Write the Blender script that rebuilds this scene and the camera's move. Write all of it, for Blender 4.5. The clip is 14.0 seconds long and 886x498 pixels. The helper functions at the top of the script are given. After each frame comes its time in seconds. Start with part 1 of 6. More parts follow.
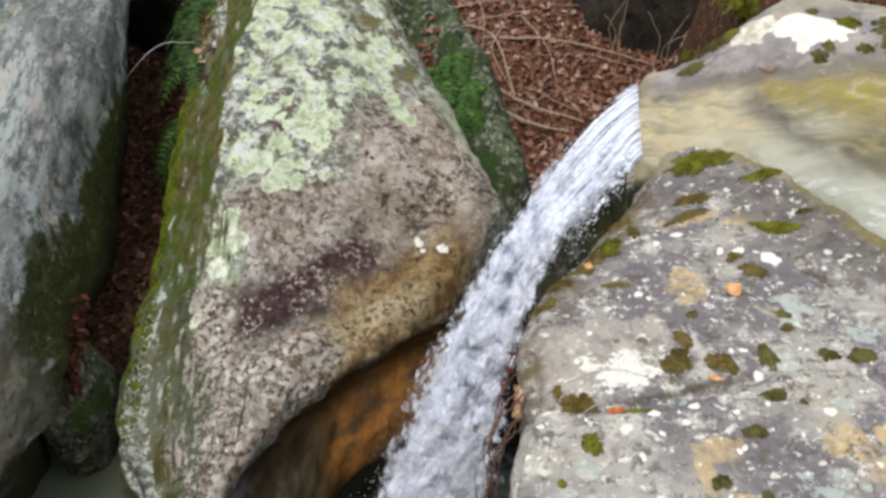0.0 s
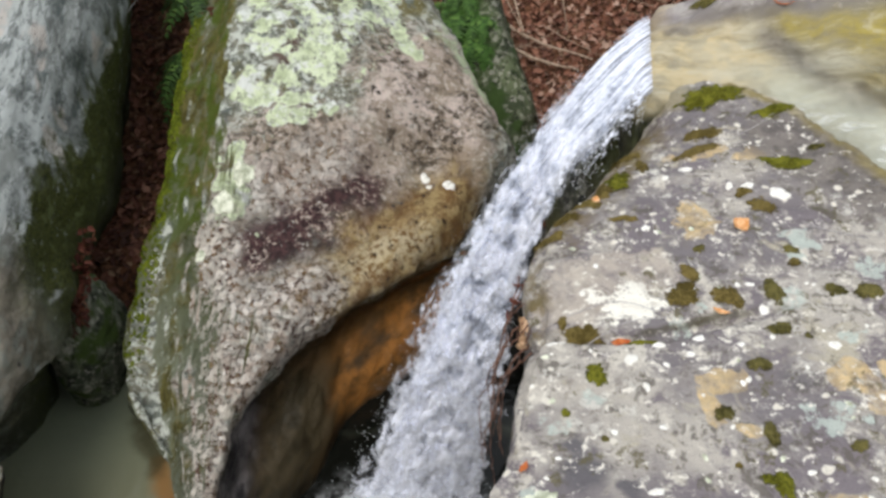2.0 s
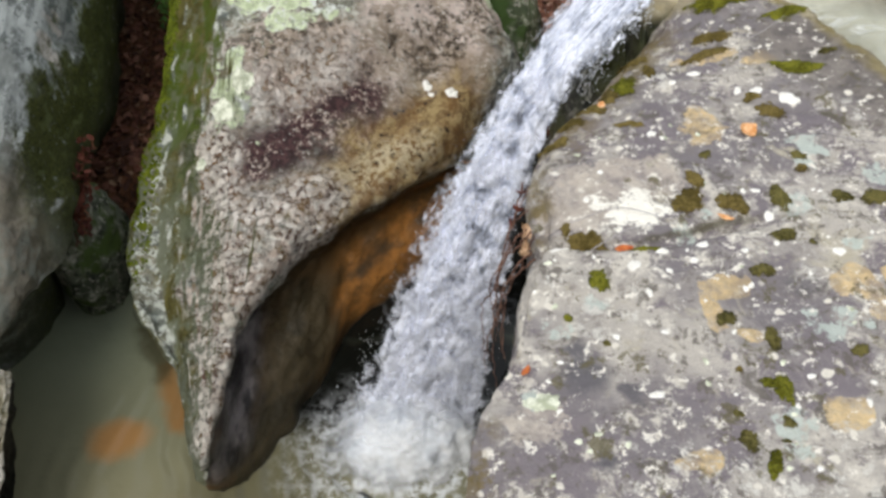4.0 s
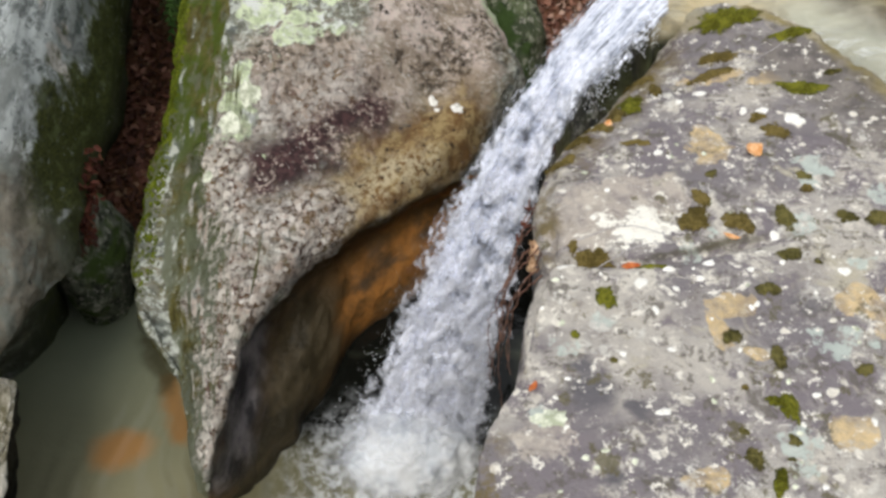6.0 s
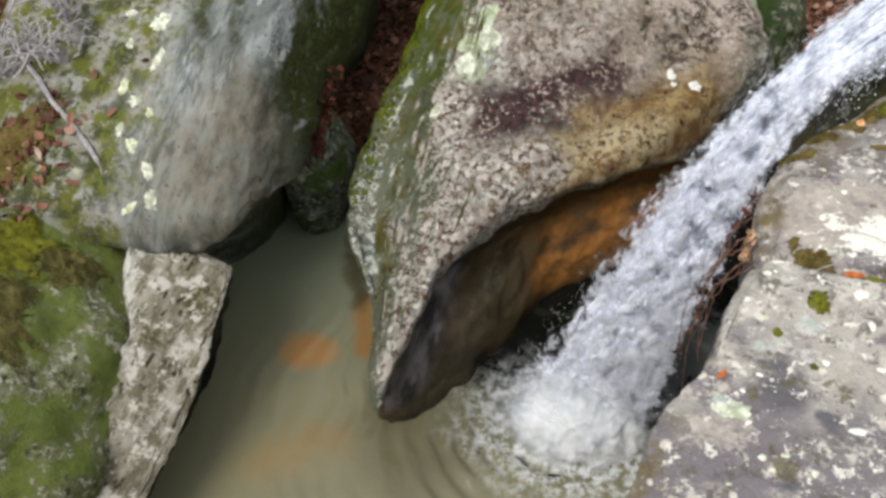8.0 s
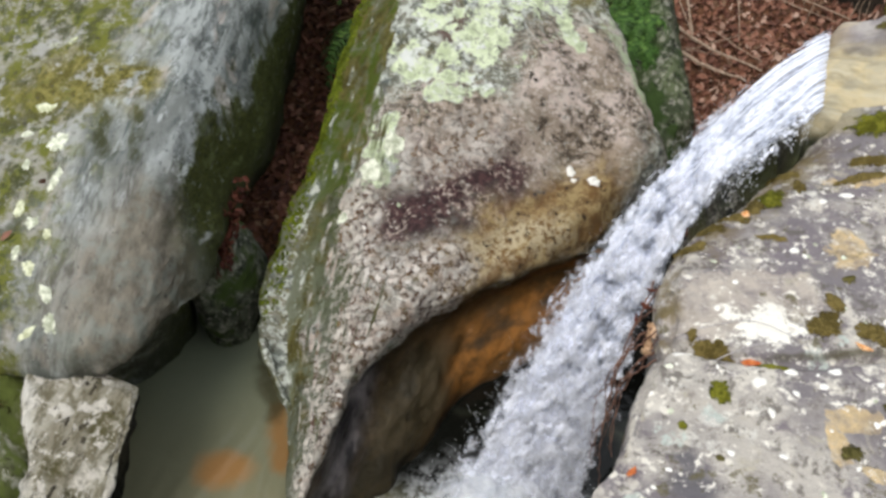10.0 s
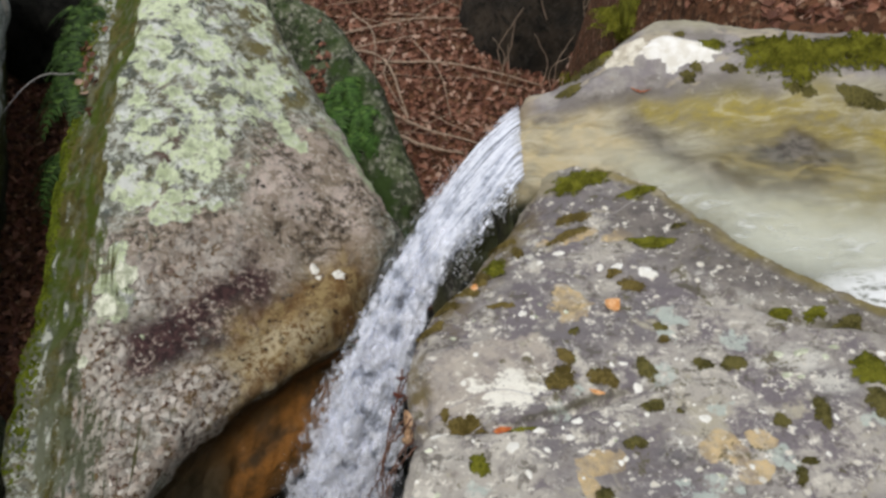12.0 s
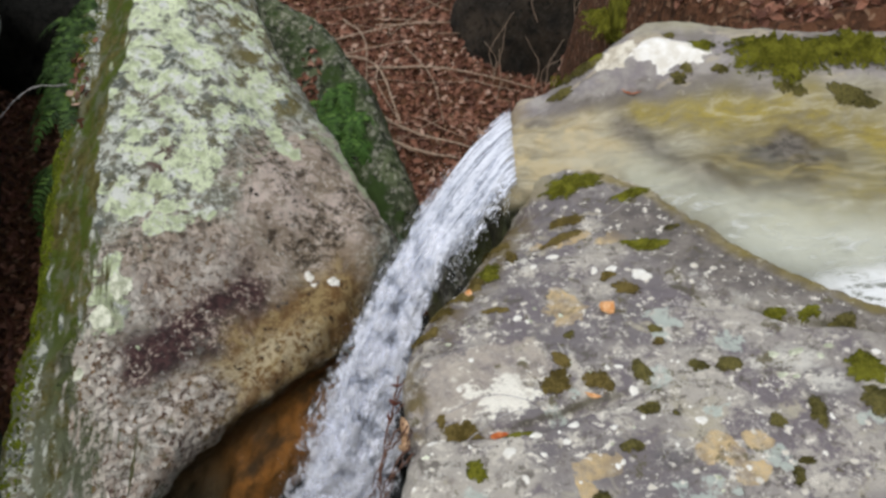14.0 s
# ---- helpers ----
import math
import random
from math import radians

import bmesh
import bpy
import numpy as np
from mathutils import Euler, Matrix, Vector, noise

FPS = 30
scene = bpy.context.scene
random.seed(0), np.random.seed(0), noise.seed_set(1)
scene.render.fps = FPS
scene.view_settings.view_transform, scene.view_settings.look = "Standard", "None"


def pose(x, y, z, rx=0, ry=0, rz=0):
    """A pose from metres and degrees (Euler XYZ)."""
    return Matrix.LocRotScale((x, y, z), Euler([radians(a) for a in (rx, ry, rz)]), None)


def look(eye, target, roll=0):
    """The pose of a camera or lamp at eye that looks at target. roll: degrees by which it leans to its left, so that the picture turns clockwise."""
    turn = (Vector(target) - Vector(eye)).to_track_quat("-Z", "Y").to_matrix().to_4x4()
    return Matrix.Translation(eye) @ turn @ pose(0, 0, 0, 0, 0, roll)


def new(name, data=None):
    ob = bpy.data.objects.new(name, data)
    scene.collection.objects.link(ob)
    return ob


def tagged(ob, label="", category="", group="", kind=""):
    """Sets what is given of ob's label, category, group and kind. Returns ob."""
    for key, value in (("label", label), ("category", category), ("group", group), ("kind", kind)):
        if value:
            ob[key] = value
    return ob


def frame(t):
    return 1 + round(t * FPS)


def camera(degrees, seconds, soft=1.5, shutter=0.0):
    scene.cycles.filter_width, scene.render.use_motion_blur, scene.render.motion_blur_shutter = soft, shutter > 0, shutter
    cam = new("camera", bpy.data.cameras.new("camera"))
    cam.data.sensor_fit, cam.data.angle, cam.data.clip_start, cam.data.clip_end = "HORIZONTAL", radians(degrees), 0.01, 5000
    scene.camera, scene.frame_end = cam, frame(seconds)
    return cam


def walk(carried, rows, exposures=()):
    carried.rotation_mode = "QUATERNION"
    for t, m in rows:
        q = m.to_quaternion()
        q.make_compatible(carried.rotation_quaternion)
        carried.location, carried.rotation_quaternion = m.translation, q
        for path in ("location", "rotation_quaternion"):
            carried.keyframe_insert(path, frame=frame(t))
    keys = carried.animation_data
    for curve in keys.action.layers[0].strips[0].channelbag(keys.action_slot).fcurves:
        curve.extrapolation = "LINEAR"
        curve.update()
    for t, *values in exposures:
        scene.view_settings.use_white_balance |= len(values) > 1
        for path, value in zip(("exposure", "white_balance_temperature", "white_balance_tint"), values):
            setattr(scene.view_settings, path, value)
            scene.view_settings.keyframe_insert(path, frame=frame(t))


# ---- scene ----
import mathutils
import mathutils.bvhtree

cam = camera(52.7, 14.0, soft=3.0)
PATH = [
    (0.0, pose(0.0000, -0.0000, 3.6000, 52.998, -0.001, -0.001)),
    (0.5, pose(-0.0008, -0.0078, 3.5870, 51.998, -0.183, 0.302)),
    (1.0, pose(-0.0001, -0.0111, 3.5807, 50.966, -0.233, 0.730)),
    (1.5, pose(-0.0035, -0.0103, 3.5741, 49.907, -0.436, 0.741)),
    (2.0, pose(-0.0031, -0.0118, 3.5668, 49.376, -0.282, 0.647)),
    (2.5, pose(-0.0046, -0.0147, 3.5579, 48.028, -0.062, 0.609)),
    (3.0, pose(-0.0042, -0.0121, 3.5511, 46.496, 0.005, 0.773)),
    (3.5, pose(-0.0034, -0.0122, 3.5459, 45.037, -0.134, 0.759)),
    (3.7, pose(-0.0038, -0.0113, 3.5438, 44.415, -0.140, 0.795)),
    (4.4, pose(-0.0065, -0.0092, 3.5485, 43.442, -0.343, 0.583)),
    (5.1, pose(-0.0134, -0.0079, 3.5603, 43.829, -0.558, 0.366)),
    (5.8, pose(-0.0222, -0.0137, 3.5643, 44.289, -0.629, 0.841)),
    (6.0, pose(-0.0274, -0.0199, 3.5613, 44.609, -0.682, 1.184)),
    (6.5, pose(-0.0401, -0.0366, 3.5548, 44.357, -0.542, 3.849)),
    (7.0, pose(-0.0485, -0.0532, 3.5499, 43.819, 0.385, 9.707)),
    (7.2, pose(-0.0524, -0.0588, 3.5474, 43.585, 0.419, 11.900)),
    (7.73, pose(-0.0499, -0.0626, 3.5469, 42.781, 0.507, 16.431)),
    (8.25, pose(-0.0402, -0.0644, 3.5488, 42.136, 0.593, 19.311)),
    (8.78, pose(-0.0288, -0.0635, 3.5522, 42.458, 0.547, 20.011)),
    (9.3, pose(-0.0217, -0.0590, 3.5561, 44.558, 0.236, 18.003)),
    (9.5, pose(-0.0177, -0.0506, 3.5611, 45.799, -0.029, 16.584)),
    (10.0, pose(-0.0103, -0.0297, 3.5711, 48.464, -0.697, 12.278)),
    (10.5, pose(0.0030, -0.0248, 3.5837, 49.926, -1.115, 8.145)),
    (11.0, pose(0.0286, -0.0234, 3.6009, 52.294, -1.736, 2.494)),
    (11.5, pose(0.0555, -0.0132, 3.6148, 53.305, -1.714, -2.719)),
    (12.0, pose(0.0702, -0.0071, 3.6225, 54.408, -1.503, -6.068)),
    (12.5, pose(0.0751, -0.0063, 3.6269, 54.546, -1.093, -6.807)),
    (13.0, pose(0.0755, -0.0015, 3.6287, 54.517, -1.033, -7.203)),
    (13.5, pose(0.0778, 0.0019, 3.6301, 54.496, -0.826, -7.004)),
    (14.0, pose(0.0789, -0.0023, 3.6275, 54.643, -0.761, -6.888)),
]
walk(cam, PATH, [(0.0, 0.04, 6500, 10), (6.0, 0.03, 6600, 10), (7.2, 0.07, 6650, 10), (9.5, 0.17, 6500, 10), (11.0, 0.0, 6600, 10), (12.0, -0.31, 6620, 10), (14.0, -0.31, 6500, 10)])

# ---- light: overcast daylight from above, a broad weak sun ----
world = bpy.data.worlds.new("overcast_sky")
scene.world = world
world.use_nodes = True
wn = world.node_tree
sky = wn.nodes.new("ShaderNodeTexSky")
sky.sky_type, sky.sun_disc = "NISHITA", False
sky.sun_elevation, sky.sun_rotation = radians(62), radians(200)
sky.air_density, sky.dust_density, sky.ozone_density = 1.6, 4.0, 1.0
veil = wn.nodes.new("ShaderNodeMixRGB")
veil.inputs[0].default_value = 0.75
veil.inputs[2].default_value = (9.2, 9.6, 10.0, 1)
wn.links.new(sky.outputs[0], veil.inputs[1])
wn.links.new(veil.outputs[0], wn.nodes["Background"].inputs[0])
wn.nodes["Background"].inputs[1].default_value = 0.098
sun = new("sun", bpy.data.lights.new("sun", "SUN"))
sun.data.energy, sun.data.angle, sun.data.color = 1.75, radians(25), (1.0, 0.97, 0.92)
sun.matrix_world = look((-1.5, -2.2, 8), (0, 2.5, 1))


# ---- materials ----
class Mat:
    """A small builder for procedural materials, in world metres."""

    def __init__(self, name):
        self.m = bpy.data.materials.new(name)
        self.m.use_nodes = True
        self.t, self.warps = self.m.node_tree, {}
        self.bsdf = self.t.nodes["Principled BSDF"]
        g = self.node("ShaderNodeNewGeometry")
        self.uv = self.node("ShaderNodeUVMap").outputs["UV"]
        self.pos, self.normal, self.island = g.outputs["Position"], g.outputs["Normal"], g.outputs["Random Per Island"]

    def node(self, kind):
        return self.t.nodes.new(kind)

    def put(self, socket, value):
        if isinstance(value, bpy.types.NodeSocket):
            self.t.links.new(value, socket)
        elif isinstance(value, (tuple, list)) and len(value) == 3 and socket.type == "RGBA":
            socket.default_value = (*value, 1)
        else:
            socket.default_value = value

    def scaled(self, v, source=None):
        """The position (or another source) stretched along the axes by v."""
        n = self.node("ShaderNodeVectorMath")
        n.operation = "MULTIPLY"
        self.put(n.inputs[0], source or self.pos)
        n.inputs[1].default_value = v
        return n.outputs[0]

    def noise(self, scale, detail=4.0, rough=0.6, vec=None, dist=0.0):
        n = self.node("ShaderNodeTexNoise")
        self.put(n.inputs["Vector"], vec or self.pos)
        for key, value in (("Scale", scale), ("Detail", detail), ("Roughness", rough), ("Distortion", dist)):
            n.inputs[key].default_value = value
        return n.outputs["Fac"]

    def cells(self, scale, feature="F1", vec=None, rand=1.0, smooth=None):
        n = self.node("ShaderNodeTexVoronoi")
        n.feature = feature
        self.put(n.inputs["Vector"], vec or self.pos)
        n.inputs["Scale"].default_value = scale
        n.inputs["Randomness"].default_value = rand
        return n.outputs["Distance"]

    def warped(self, amount, scale):
        if (amount, scale) in self.warps:
            return self.warps[amount, scale]
        n = self.node("ShaderNodeTexNoise")
        self.put(n.inputs["Vector"], self.pos)
        n.inputs["Scale"].default_value = scale
        n.inputs["Detail"].default_value = 3
        a = self.node("ShaderNodeVectorMath")
        a.operation = "MULTIPLY_ADD"
        self.put(a.inputs[0], n.outputs["Color"])
        a.inputs[1].default_value = (amount,) * 3
        self.put(a.inputs[2], self.pos)
        self.warps[amount, scale] = a.outputs[0]
        return a.outputs[0]

    def ramp(self, value, a, b, lo=0.0, hi=1.0):
        n = self.node("ShaderNodeMapRange")
        n.interpolation_type = "SMOOTHSTEP"
        self.put(n.inputs[0], value)
        for i, v in zip((1, 2, 3, 4), (a, b, lo, hi)):
            n.inputs[i].default_value = v
        return n.outputs[0]

    def math(self, op, a, b=0.0, clamp=False):
        n = self.node("ShaderNodeMath")
        n.operation, n.use_clamp = op, clamp
        self.put(n.inputs[0], a)
        self.put(n.inputs[1], b)
        return n.outputs[0]

    def mul(self, *values):
        out = values[0]
        for v in values[1:]:
            out = self.math("MULTIPLY", out, v)
        return out

    def most(self, *values):
        out = values[0]
        for v in values[1:]:
            out = self.math("MAXIMUM", out, v)
        return out

    def inv(self, a):
        return self.math("SUBTRACT", 1.0, a)

    def mix(self, fac, a, b):
        n = self.node("ShaderNodeMixRGB")
        self.put(n.inputs[0], fac)
        self.put(n.inputs[1], a)
        self.put(n.inputs[2], b)
        return n.outputs[0]

    def axis(self, i, vec=None):
        n = self.node("ShaderNodeSeparateXYZ")
        self.put(n.inputs[0], vec or self.pos)
        return n.outputs[i]

    def blob(self, centre, radii, edge=0.35, warp=0.25, scale=6.0):
        """1 inside an uneven patch round centre, 0 outside."""
        v = self.warped(warp, scale)
        s = self.node("ShaderNodeVectorMath")
        s.operation = "SUBTRACT"
        self.put(s.inputs[0], v)
        s.inputs[1].default_value = tuple(c + warp * 0.5 for c in centre)
        d = self.node("ShaderNodeVectorMath")
        d.operation = "DIVIDE"
        self.put(d.inputs[0], s.outputs[0])
        d.inputs[1].default_value = radii
        n = self.node("ShaderNodeVectorMath")
        n.operation = "LENGTH"
        self.put(n.inputs[0], d.outputs[0])
        return self.ramp(n.outputs["Value"], 1.0 + edge, 1.0 - edge)

    def band(self, a, b, radius, edge=0.4, warp=0.2, scale=6.0):
        """1 near the line from a to b, 0 away from it, with an uneven rim."""
        a, ab = Vector(a), Vector(b) - Vector(a)
        v = self.warped(warp, scale)
        s = self.node("ShaderNodeVectorMath")
        s.operation = "SUBTRACT"
        self.put(s.inputs[0], v)
        s.inputs[1].default_value = tuple(c + warp * 0.5 for c in a)
        d = self.node("ShaderNodeVectorMath")
        d.operation = "DOT_PRODUCT"
        self.put(d.inputs[0], s.outputs[0])
        d.inputs[1].default_value = tuple(ab / ab.length_squared)
        u = self.math("MULTIPLY", d.outputs["Value"], 1.0, True)
        w = self.node("ShaderNodeVectorMath")
        w.operation = "SCALE"
        w.inputs[0].default_value = tuple(ab)
        self.put(w.inputs["Scale"], u)
        e = self.node("ShaderNodeVectorMath")
        e.operation = "DISTANCE"
        self.put(e.inputs[0], s.outputs[0])
        self.put(e.inputs[1], w.outputs[0])
        return self.ramp(e.outputs["Value"], radius * (1 + edge), radius * (1 - edge))

    def finish(self, colour, rough=0.85, height=None, bump=0.5, dist=0.01, spec=0.35):
        b = self.bsdf
        self.put(b.inputs["Base Color"], colour)
        self.put(b.inputs["Roughness"], rough)
        b.inputs["Specular IOR Level"].default_value = spec
        if height is not None:
            n = self.node("ShaderNodeBump")
            n.inputs["Strength"].default_value = bump
            n.inputs["Distance"].default_value = dist
            self.put(n.inputs["Height"], height)
            self.put(b.inputs["Normal"], n.outputs[0])
        return self.m


def boulder_material():
    m = Mat("boulder_stone")
    n1, n2, n3 = m.noise(3, 5), m.noise(13, 9, 0.78), m.noise(90, 5, 0.7)
    grain, crumbs = m.noise(24, 7, 0.74), m.noise(21, 7, 0.74, vec=m.warped(0.06, 8))
    # rounded granules of crust, large and small
    granule, small = m.noise(25, 8, 0.755), m.noise(34, 6, 0.74, vec=m.warped(0.05, 10))
    patchy, patchy2 = m.noise(5, 6, 0.68), m.noise(7, 6, 0.7)
    stone = m.mix(m.ramp(n1, 0.38, 0.62), (0.20, 0.225, 0.20), (0.33, 0.305, 0.23))
    stone = m.mix(m.mul(m.ramp(patchy2, 0.46, 0.60), 0.85), stone, (0.21, 0.195, 0.095))
    stone = m.mix(m.mul(m.ramp(patchy, 0.54, 0.60), 0.9), stone, m.mix(n2, (0.085, 0.10, 0.095), (0.20, 0.225, 0.21)))
    stone = m.mix(m.mul(m.ramp(grain, 0.48, 0.55), 0.7), stone, (0.085, 0.09, 0.07))
    stone = m.mix(m.ramp(crumbs, 0.49, 0.56), stone, (0.62, 0.65, 0.58))
    bare = m.blob((-0.81, 3.98, 1.43), (0.055, 0.12, 0.3), 0.5, 0.14, 10)
    stone = m.mix(bare, stone, m.mix(n2, (0.22, 0.15, 0.13), (0.11, 0.075, 0.06)))
    crest = m.band((-0.28, 4.62, 1.4), (-0.55, 5.7, 1.7), 0.16, 0.5, 0.2, 6)
    stone = m.mix(m.mul(crest, m.ramp(patchy2, 0.42, 0.52)), stone, (0.20, 0.175, 0.075))
    # pinkish bare stone, crumbly, with dark specks on the broad shoulder
    pink = m.most(m.blob((-0.1, 3.95, 1.15), (0.42, 0.48, 0.5), 0.3, 0.45, 5), m.blob((-0.6, 3.52, 1.1), (0.5, 0.2, 0.5), 0.4, 0.35, 6))
    pinkc = m.mix(m.ramp(m.noise(3.5, 6, 0.68), 0.40, 0.58), (0.70, 0.59, 0.53), (0.46, 0.38, 0.31))
    pinkc = m.mix(m.mul(m.ramp(m.noise(8, 9, 0.76), 0.47, 0.55), 0.7), pinkc, (0.25, 0.195, 0.135))
    pinkc = m.mix(m.ramp(m.noise(28, 8, 0.8), 0.52, 0.575), pinkc, (0.68, 0.60, 0.53))
    pinkc = m.mix(m.mul(m.ramp(m.noise(4.5, 5, 0.65), 0.40, 0.53), m.ramp(m.noise(26, 7, 0.77), 0.48, 0.54)), pinkc, (0.10, 0.078, 0.058))
    pinkc = m.mix(m.ramp(m.noise(22, 5, 0.7), 0.59, 0.64), pinkc, (0.045, 0.038, 0.03))
    col = m.mix(pink, stone, pinkc)
    # purple-brown stain and ochre band above the hollow
    plum = m.most(m.band((-0.92, 3.10, 0.85), (-0.45, 3.40, 0.98), 0.17, 0.6, 0.4, 6), m.blob((-0.80, 3.13, 0.88), (0.15, 0.11, 0.3), 0.5, 0.15, 7))
    plumc = m.mix(m.ramp(grain, 0.45, 0.55), (0.095, 0.052, 0.052), (0.045, 0.027, 0.028))
    plumc = m.mix(m.mul(m.ramp(small, 0.52, 0.57), m.ramp(patchy, 0.42, 0.54)), plumc, (0.52, 0.42, 0.36))
    ochre = m.most(m.band((-0.62, 2.93, 0.74), (0.15, 3.48, 0.8), 0.17, 0.5, 0.2, 6), m.band((-0.4, 3.2, 0.85), (0.1, 3.55, 0.9), 0.15, 0.6, 0.25, 6))
    ochrec = m.mix(m.ramp(patchy2, 0.42, 0.58), (0.47, 0.35, 0.17), (0.22, 0.125, 0.05))
    ochrec = m.mix(m.mul(m.ramp(m.noise(19, 9, 0.8), 0.485, 0.555), 0.8), ochrec, (0.17, 0.10, 0.045))
    pale_ochre = m.band((-0.68, 2.92, 0.76), (-0.15, 3.28, 0.80), 0.10, 0.7, 0.2, 7)
    ochrec = m.mix(m.mul(pale_ochre, m.ramp(small, 0.44, 0.53), 0.8), ochrec, (0.66, 0.57, 0.38))
    ochrec = m.mix(m.ramp(m.noise(17, 5, 0.7), 0.59, 0.63), ochrec, (0.055, 0.037, 0.025))
    col = m.mix(ochre, col, ochrec)
    col = m.mix(m.mul(plum, m.inv(m.mul(ochre, 0.5))), col, plumc)
    # pale granular crust broken by dark gaps, low on the ridge and along the hollow
    crust = m.most(m.band((-1.12, 3.15, 0.9), (-1.0, 1.95, 0.5), 0.17, 0.35, 0.2, 8), m.band((-0.98, 2.75, 0.7), (-0.62, 2.92, 0.76), 0.16, 0.5, 0.2, 8), m.band((-0.92, 2.4, 0.65), (-0.6, 2.85, 0.7), 0.12, 0.5, 0.16, 8),
                   m.mul(m.band((-1.0, 3.3, 1.0), (-0.55, 3.55, 1.1), 0.12, 0.6, 0.2, 8), 0.8))
    crustc = m.mix(m.ramp(patchy, 0.42, 0.60), (0.13, 0.075, 0.058), (0.26, 0.175, 0.09))
    crustc = m.mix(m.ramp(grain, 0.54, 0.62), crustc, (0.075, 0.052, 0.045))
    crustc = m.mix(m.ramp(granule, 0.44, 0.52), crustc, m.mix(m.ramp(patchy2, 0.40, 0.60), (0.90, 0.84, 0.77), (0.66, 0.54, 0.45)))
    beads = m.mul(m.ramp(m.cells(33, vec=m.warped(0.03, 26)), 0.52, 0.40), m.ramp(m.noise(8, 6, 0.7), 0.40, 0.48))
    crustc = m.mix(beads, crustc, m.mix(m.ramp(grain, 0.4, 0.6), (0.92, 0.87, 0.80), (0.74, 0.64, 0.55)))
    col = m.mix(m.mul(crust, m.ramp(m.noise(9, 6, 0.7), 0.34, 0.46)), col, crustc)
    # spreading crust of pale green lichen with scalloped rims
    rimline = m.band((0.22, 4.1, 1.05), (-0.05, 4.5, 1.25), 0.06, 0.6, 0.12, 8)
    col = m.mix(m.mul(rimline, m.ramp(m.noise(9, 8, 0.75), 0.44, 0.52)), col, (0.52, 0.60, 0.40))
    where = m.most(m.blob((-0.70, 4.75, 1.6), (0.52, 1.15, 0.8), 0.25, 0.4, 4), m.blob((-0.78, 3.85, 1.35), (0.34, 0.34, 0.4), 0.35, 0.35, 6), m.blob((-0.45, 4.25, 1.4), (0.42, 0.22, 0.4), 0.35, 0.35, 6),
                   m.mul(m.blob((-1.02, 3.35, 1.0), (0.14, 0.34, 0.3), 0.4, 0.25, 8), 0.9))
    spots = m.math("ADD", m.cells(9, vec=m.warped(0.07, 13)), m.mul(m.math("SUBTRACT", m.noise(34, 7, 0.76), 0.5), 1.0))
    cover = m.math("ADD", m.ramp(spots, 0.62, 0.34, 0.0, 0.40), m.math("ADD", m.mul(m.noise(4.2, 6, 0.66), 2.2), m.mul(m.noise(19, 9, 0.8), 0.9)))
    lichen = m.ramp(m.math("ADD", cover, m.math("SUBTRACT", m.mul(where, 0.9), 0.95)), 1.53, 1.60)
    lic = m.mix(m.ramp(spots, 0.12, 0.50), (0.56, 0.64, 0.40), (0.82, 0.90, 0.64))
    lic = m.mix(m.ramp(m.noise(8, 7, 0.72), 0.52, 0.58), lic, (0.84, 0.87, 0.82))
    lic = m.mix(m.mul(m.ramp(m.noise(24, 8, 0.78), 0.52, 0.58), 0.85), lic, (0.38, 0.43, 0.29))
    col = m.mix(lichen, col, lic)
    white = m.mul(m.ramp(small, 0.60, 0.65), m.ramp(m.noise(4, 5, 0.65), 0.43, 0.53))
    col = m.mix(m.mul(white, m.inv(ochre), 0.9), col, (0.78, 0.77, 0.71))
    pits = m.ramp(m.noise(34, 7, 0.75, vec=m.warped(0.05, 9)), 0.60, 0.65)
    col = m.mix(m.mul(pits, m.ramp(crust, 0, 1, 0.6, 0.25)), col, (0.055, 0.048, 0.04))
    # olive moss on the side that looks to the narrow cleft, greyer and flecked towards the water
    side = m.ramp(m.math("ADD", m.axis(0, m.normal), m.mul(m.noise(7, 5, 0.65), 0.45)), -0.08, -0.26)
    mossc = m.mix(m.ramp(n2, 0.36, 0.62), (0.07, 0.062, 0.016), (0.18, 0.16, 0.05))
    mossc = m.mix(m.mul(m.ramp(m.noise(5, 6, 0.7), 0.44, 0.56), 0.8), mossc, (0.08, 0.125, 0.014))
    mossc = m.mix(m.mul(m.ramp(m.noise(9, 7, 0.72), 0.51, 0.59), 0.65), mossc, m.mix(n2, (0.13, 0.145, 0.10), (0.24, 0.25, 0.18)))
    low = m.ramp(m.axis(2), 0.95, 0.50)
    mossc = m.mix(m.mul(low, m.ramp(patchy, 0.40, 0.54)), mossc, m.mix(n2, (0.15, 0.165, 0.11), (0.28, 0.30, 0.22)))
    fleck = m.mul(m.ramp(granule, 0.55, 0.61), m.ramp(patchy2, 0.47, 0.55), m.ramp(low, 0.0, 1.0, 0.03, 0.9))
    mossc = m.mix(fleck, mossc, (0.56, 0.59, 0.52))
    col = m.mix(side, col, mossc)
    ridge = m.band((-1.12, 3.25, 0.95), (-0.97, 1.9, 0.5), 0.10, 0.5, 0.22, 9)
    col = m.mix(m.mul(ridge, m.ramp(granule, 0.46, 0.54), 0.9), col, (0.78, 0.72, 0.63))
    h = m.math("ADD", m.mul(n2, 1.0), m.math("ADD", m.mul(n3, 0.5), m.math("ADD", m.mul(lichen, 0.4), m.mul(m.ramp(granule, 0.45, 0.55), m.mul(crust, 0.6)))))
    return m.finish(col, 0.92, h, 0.9, 0.025, 0.15)


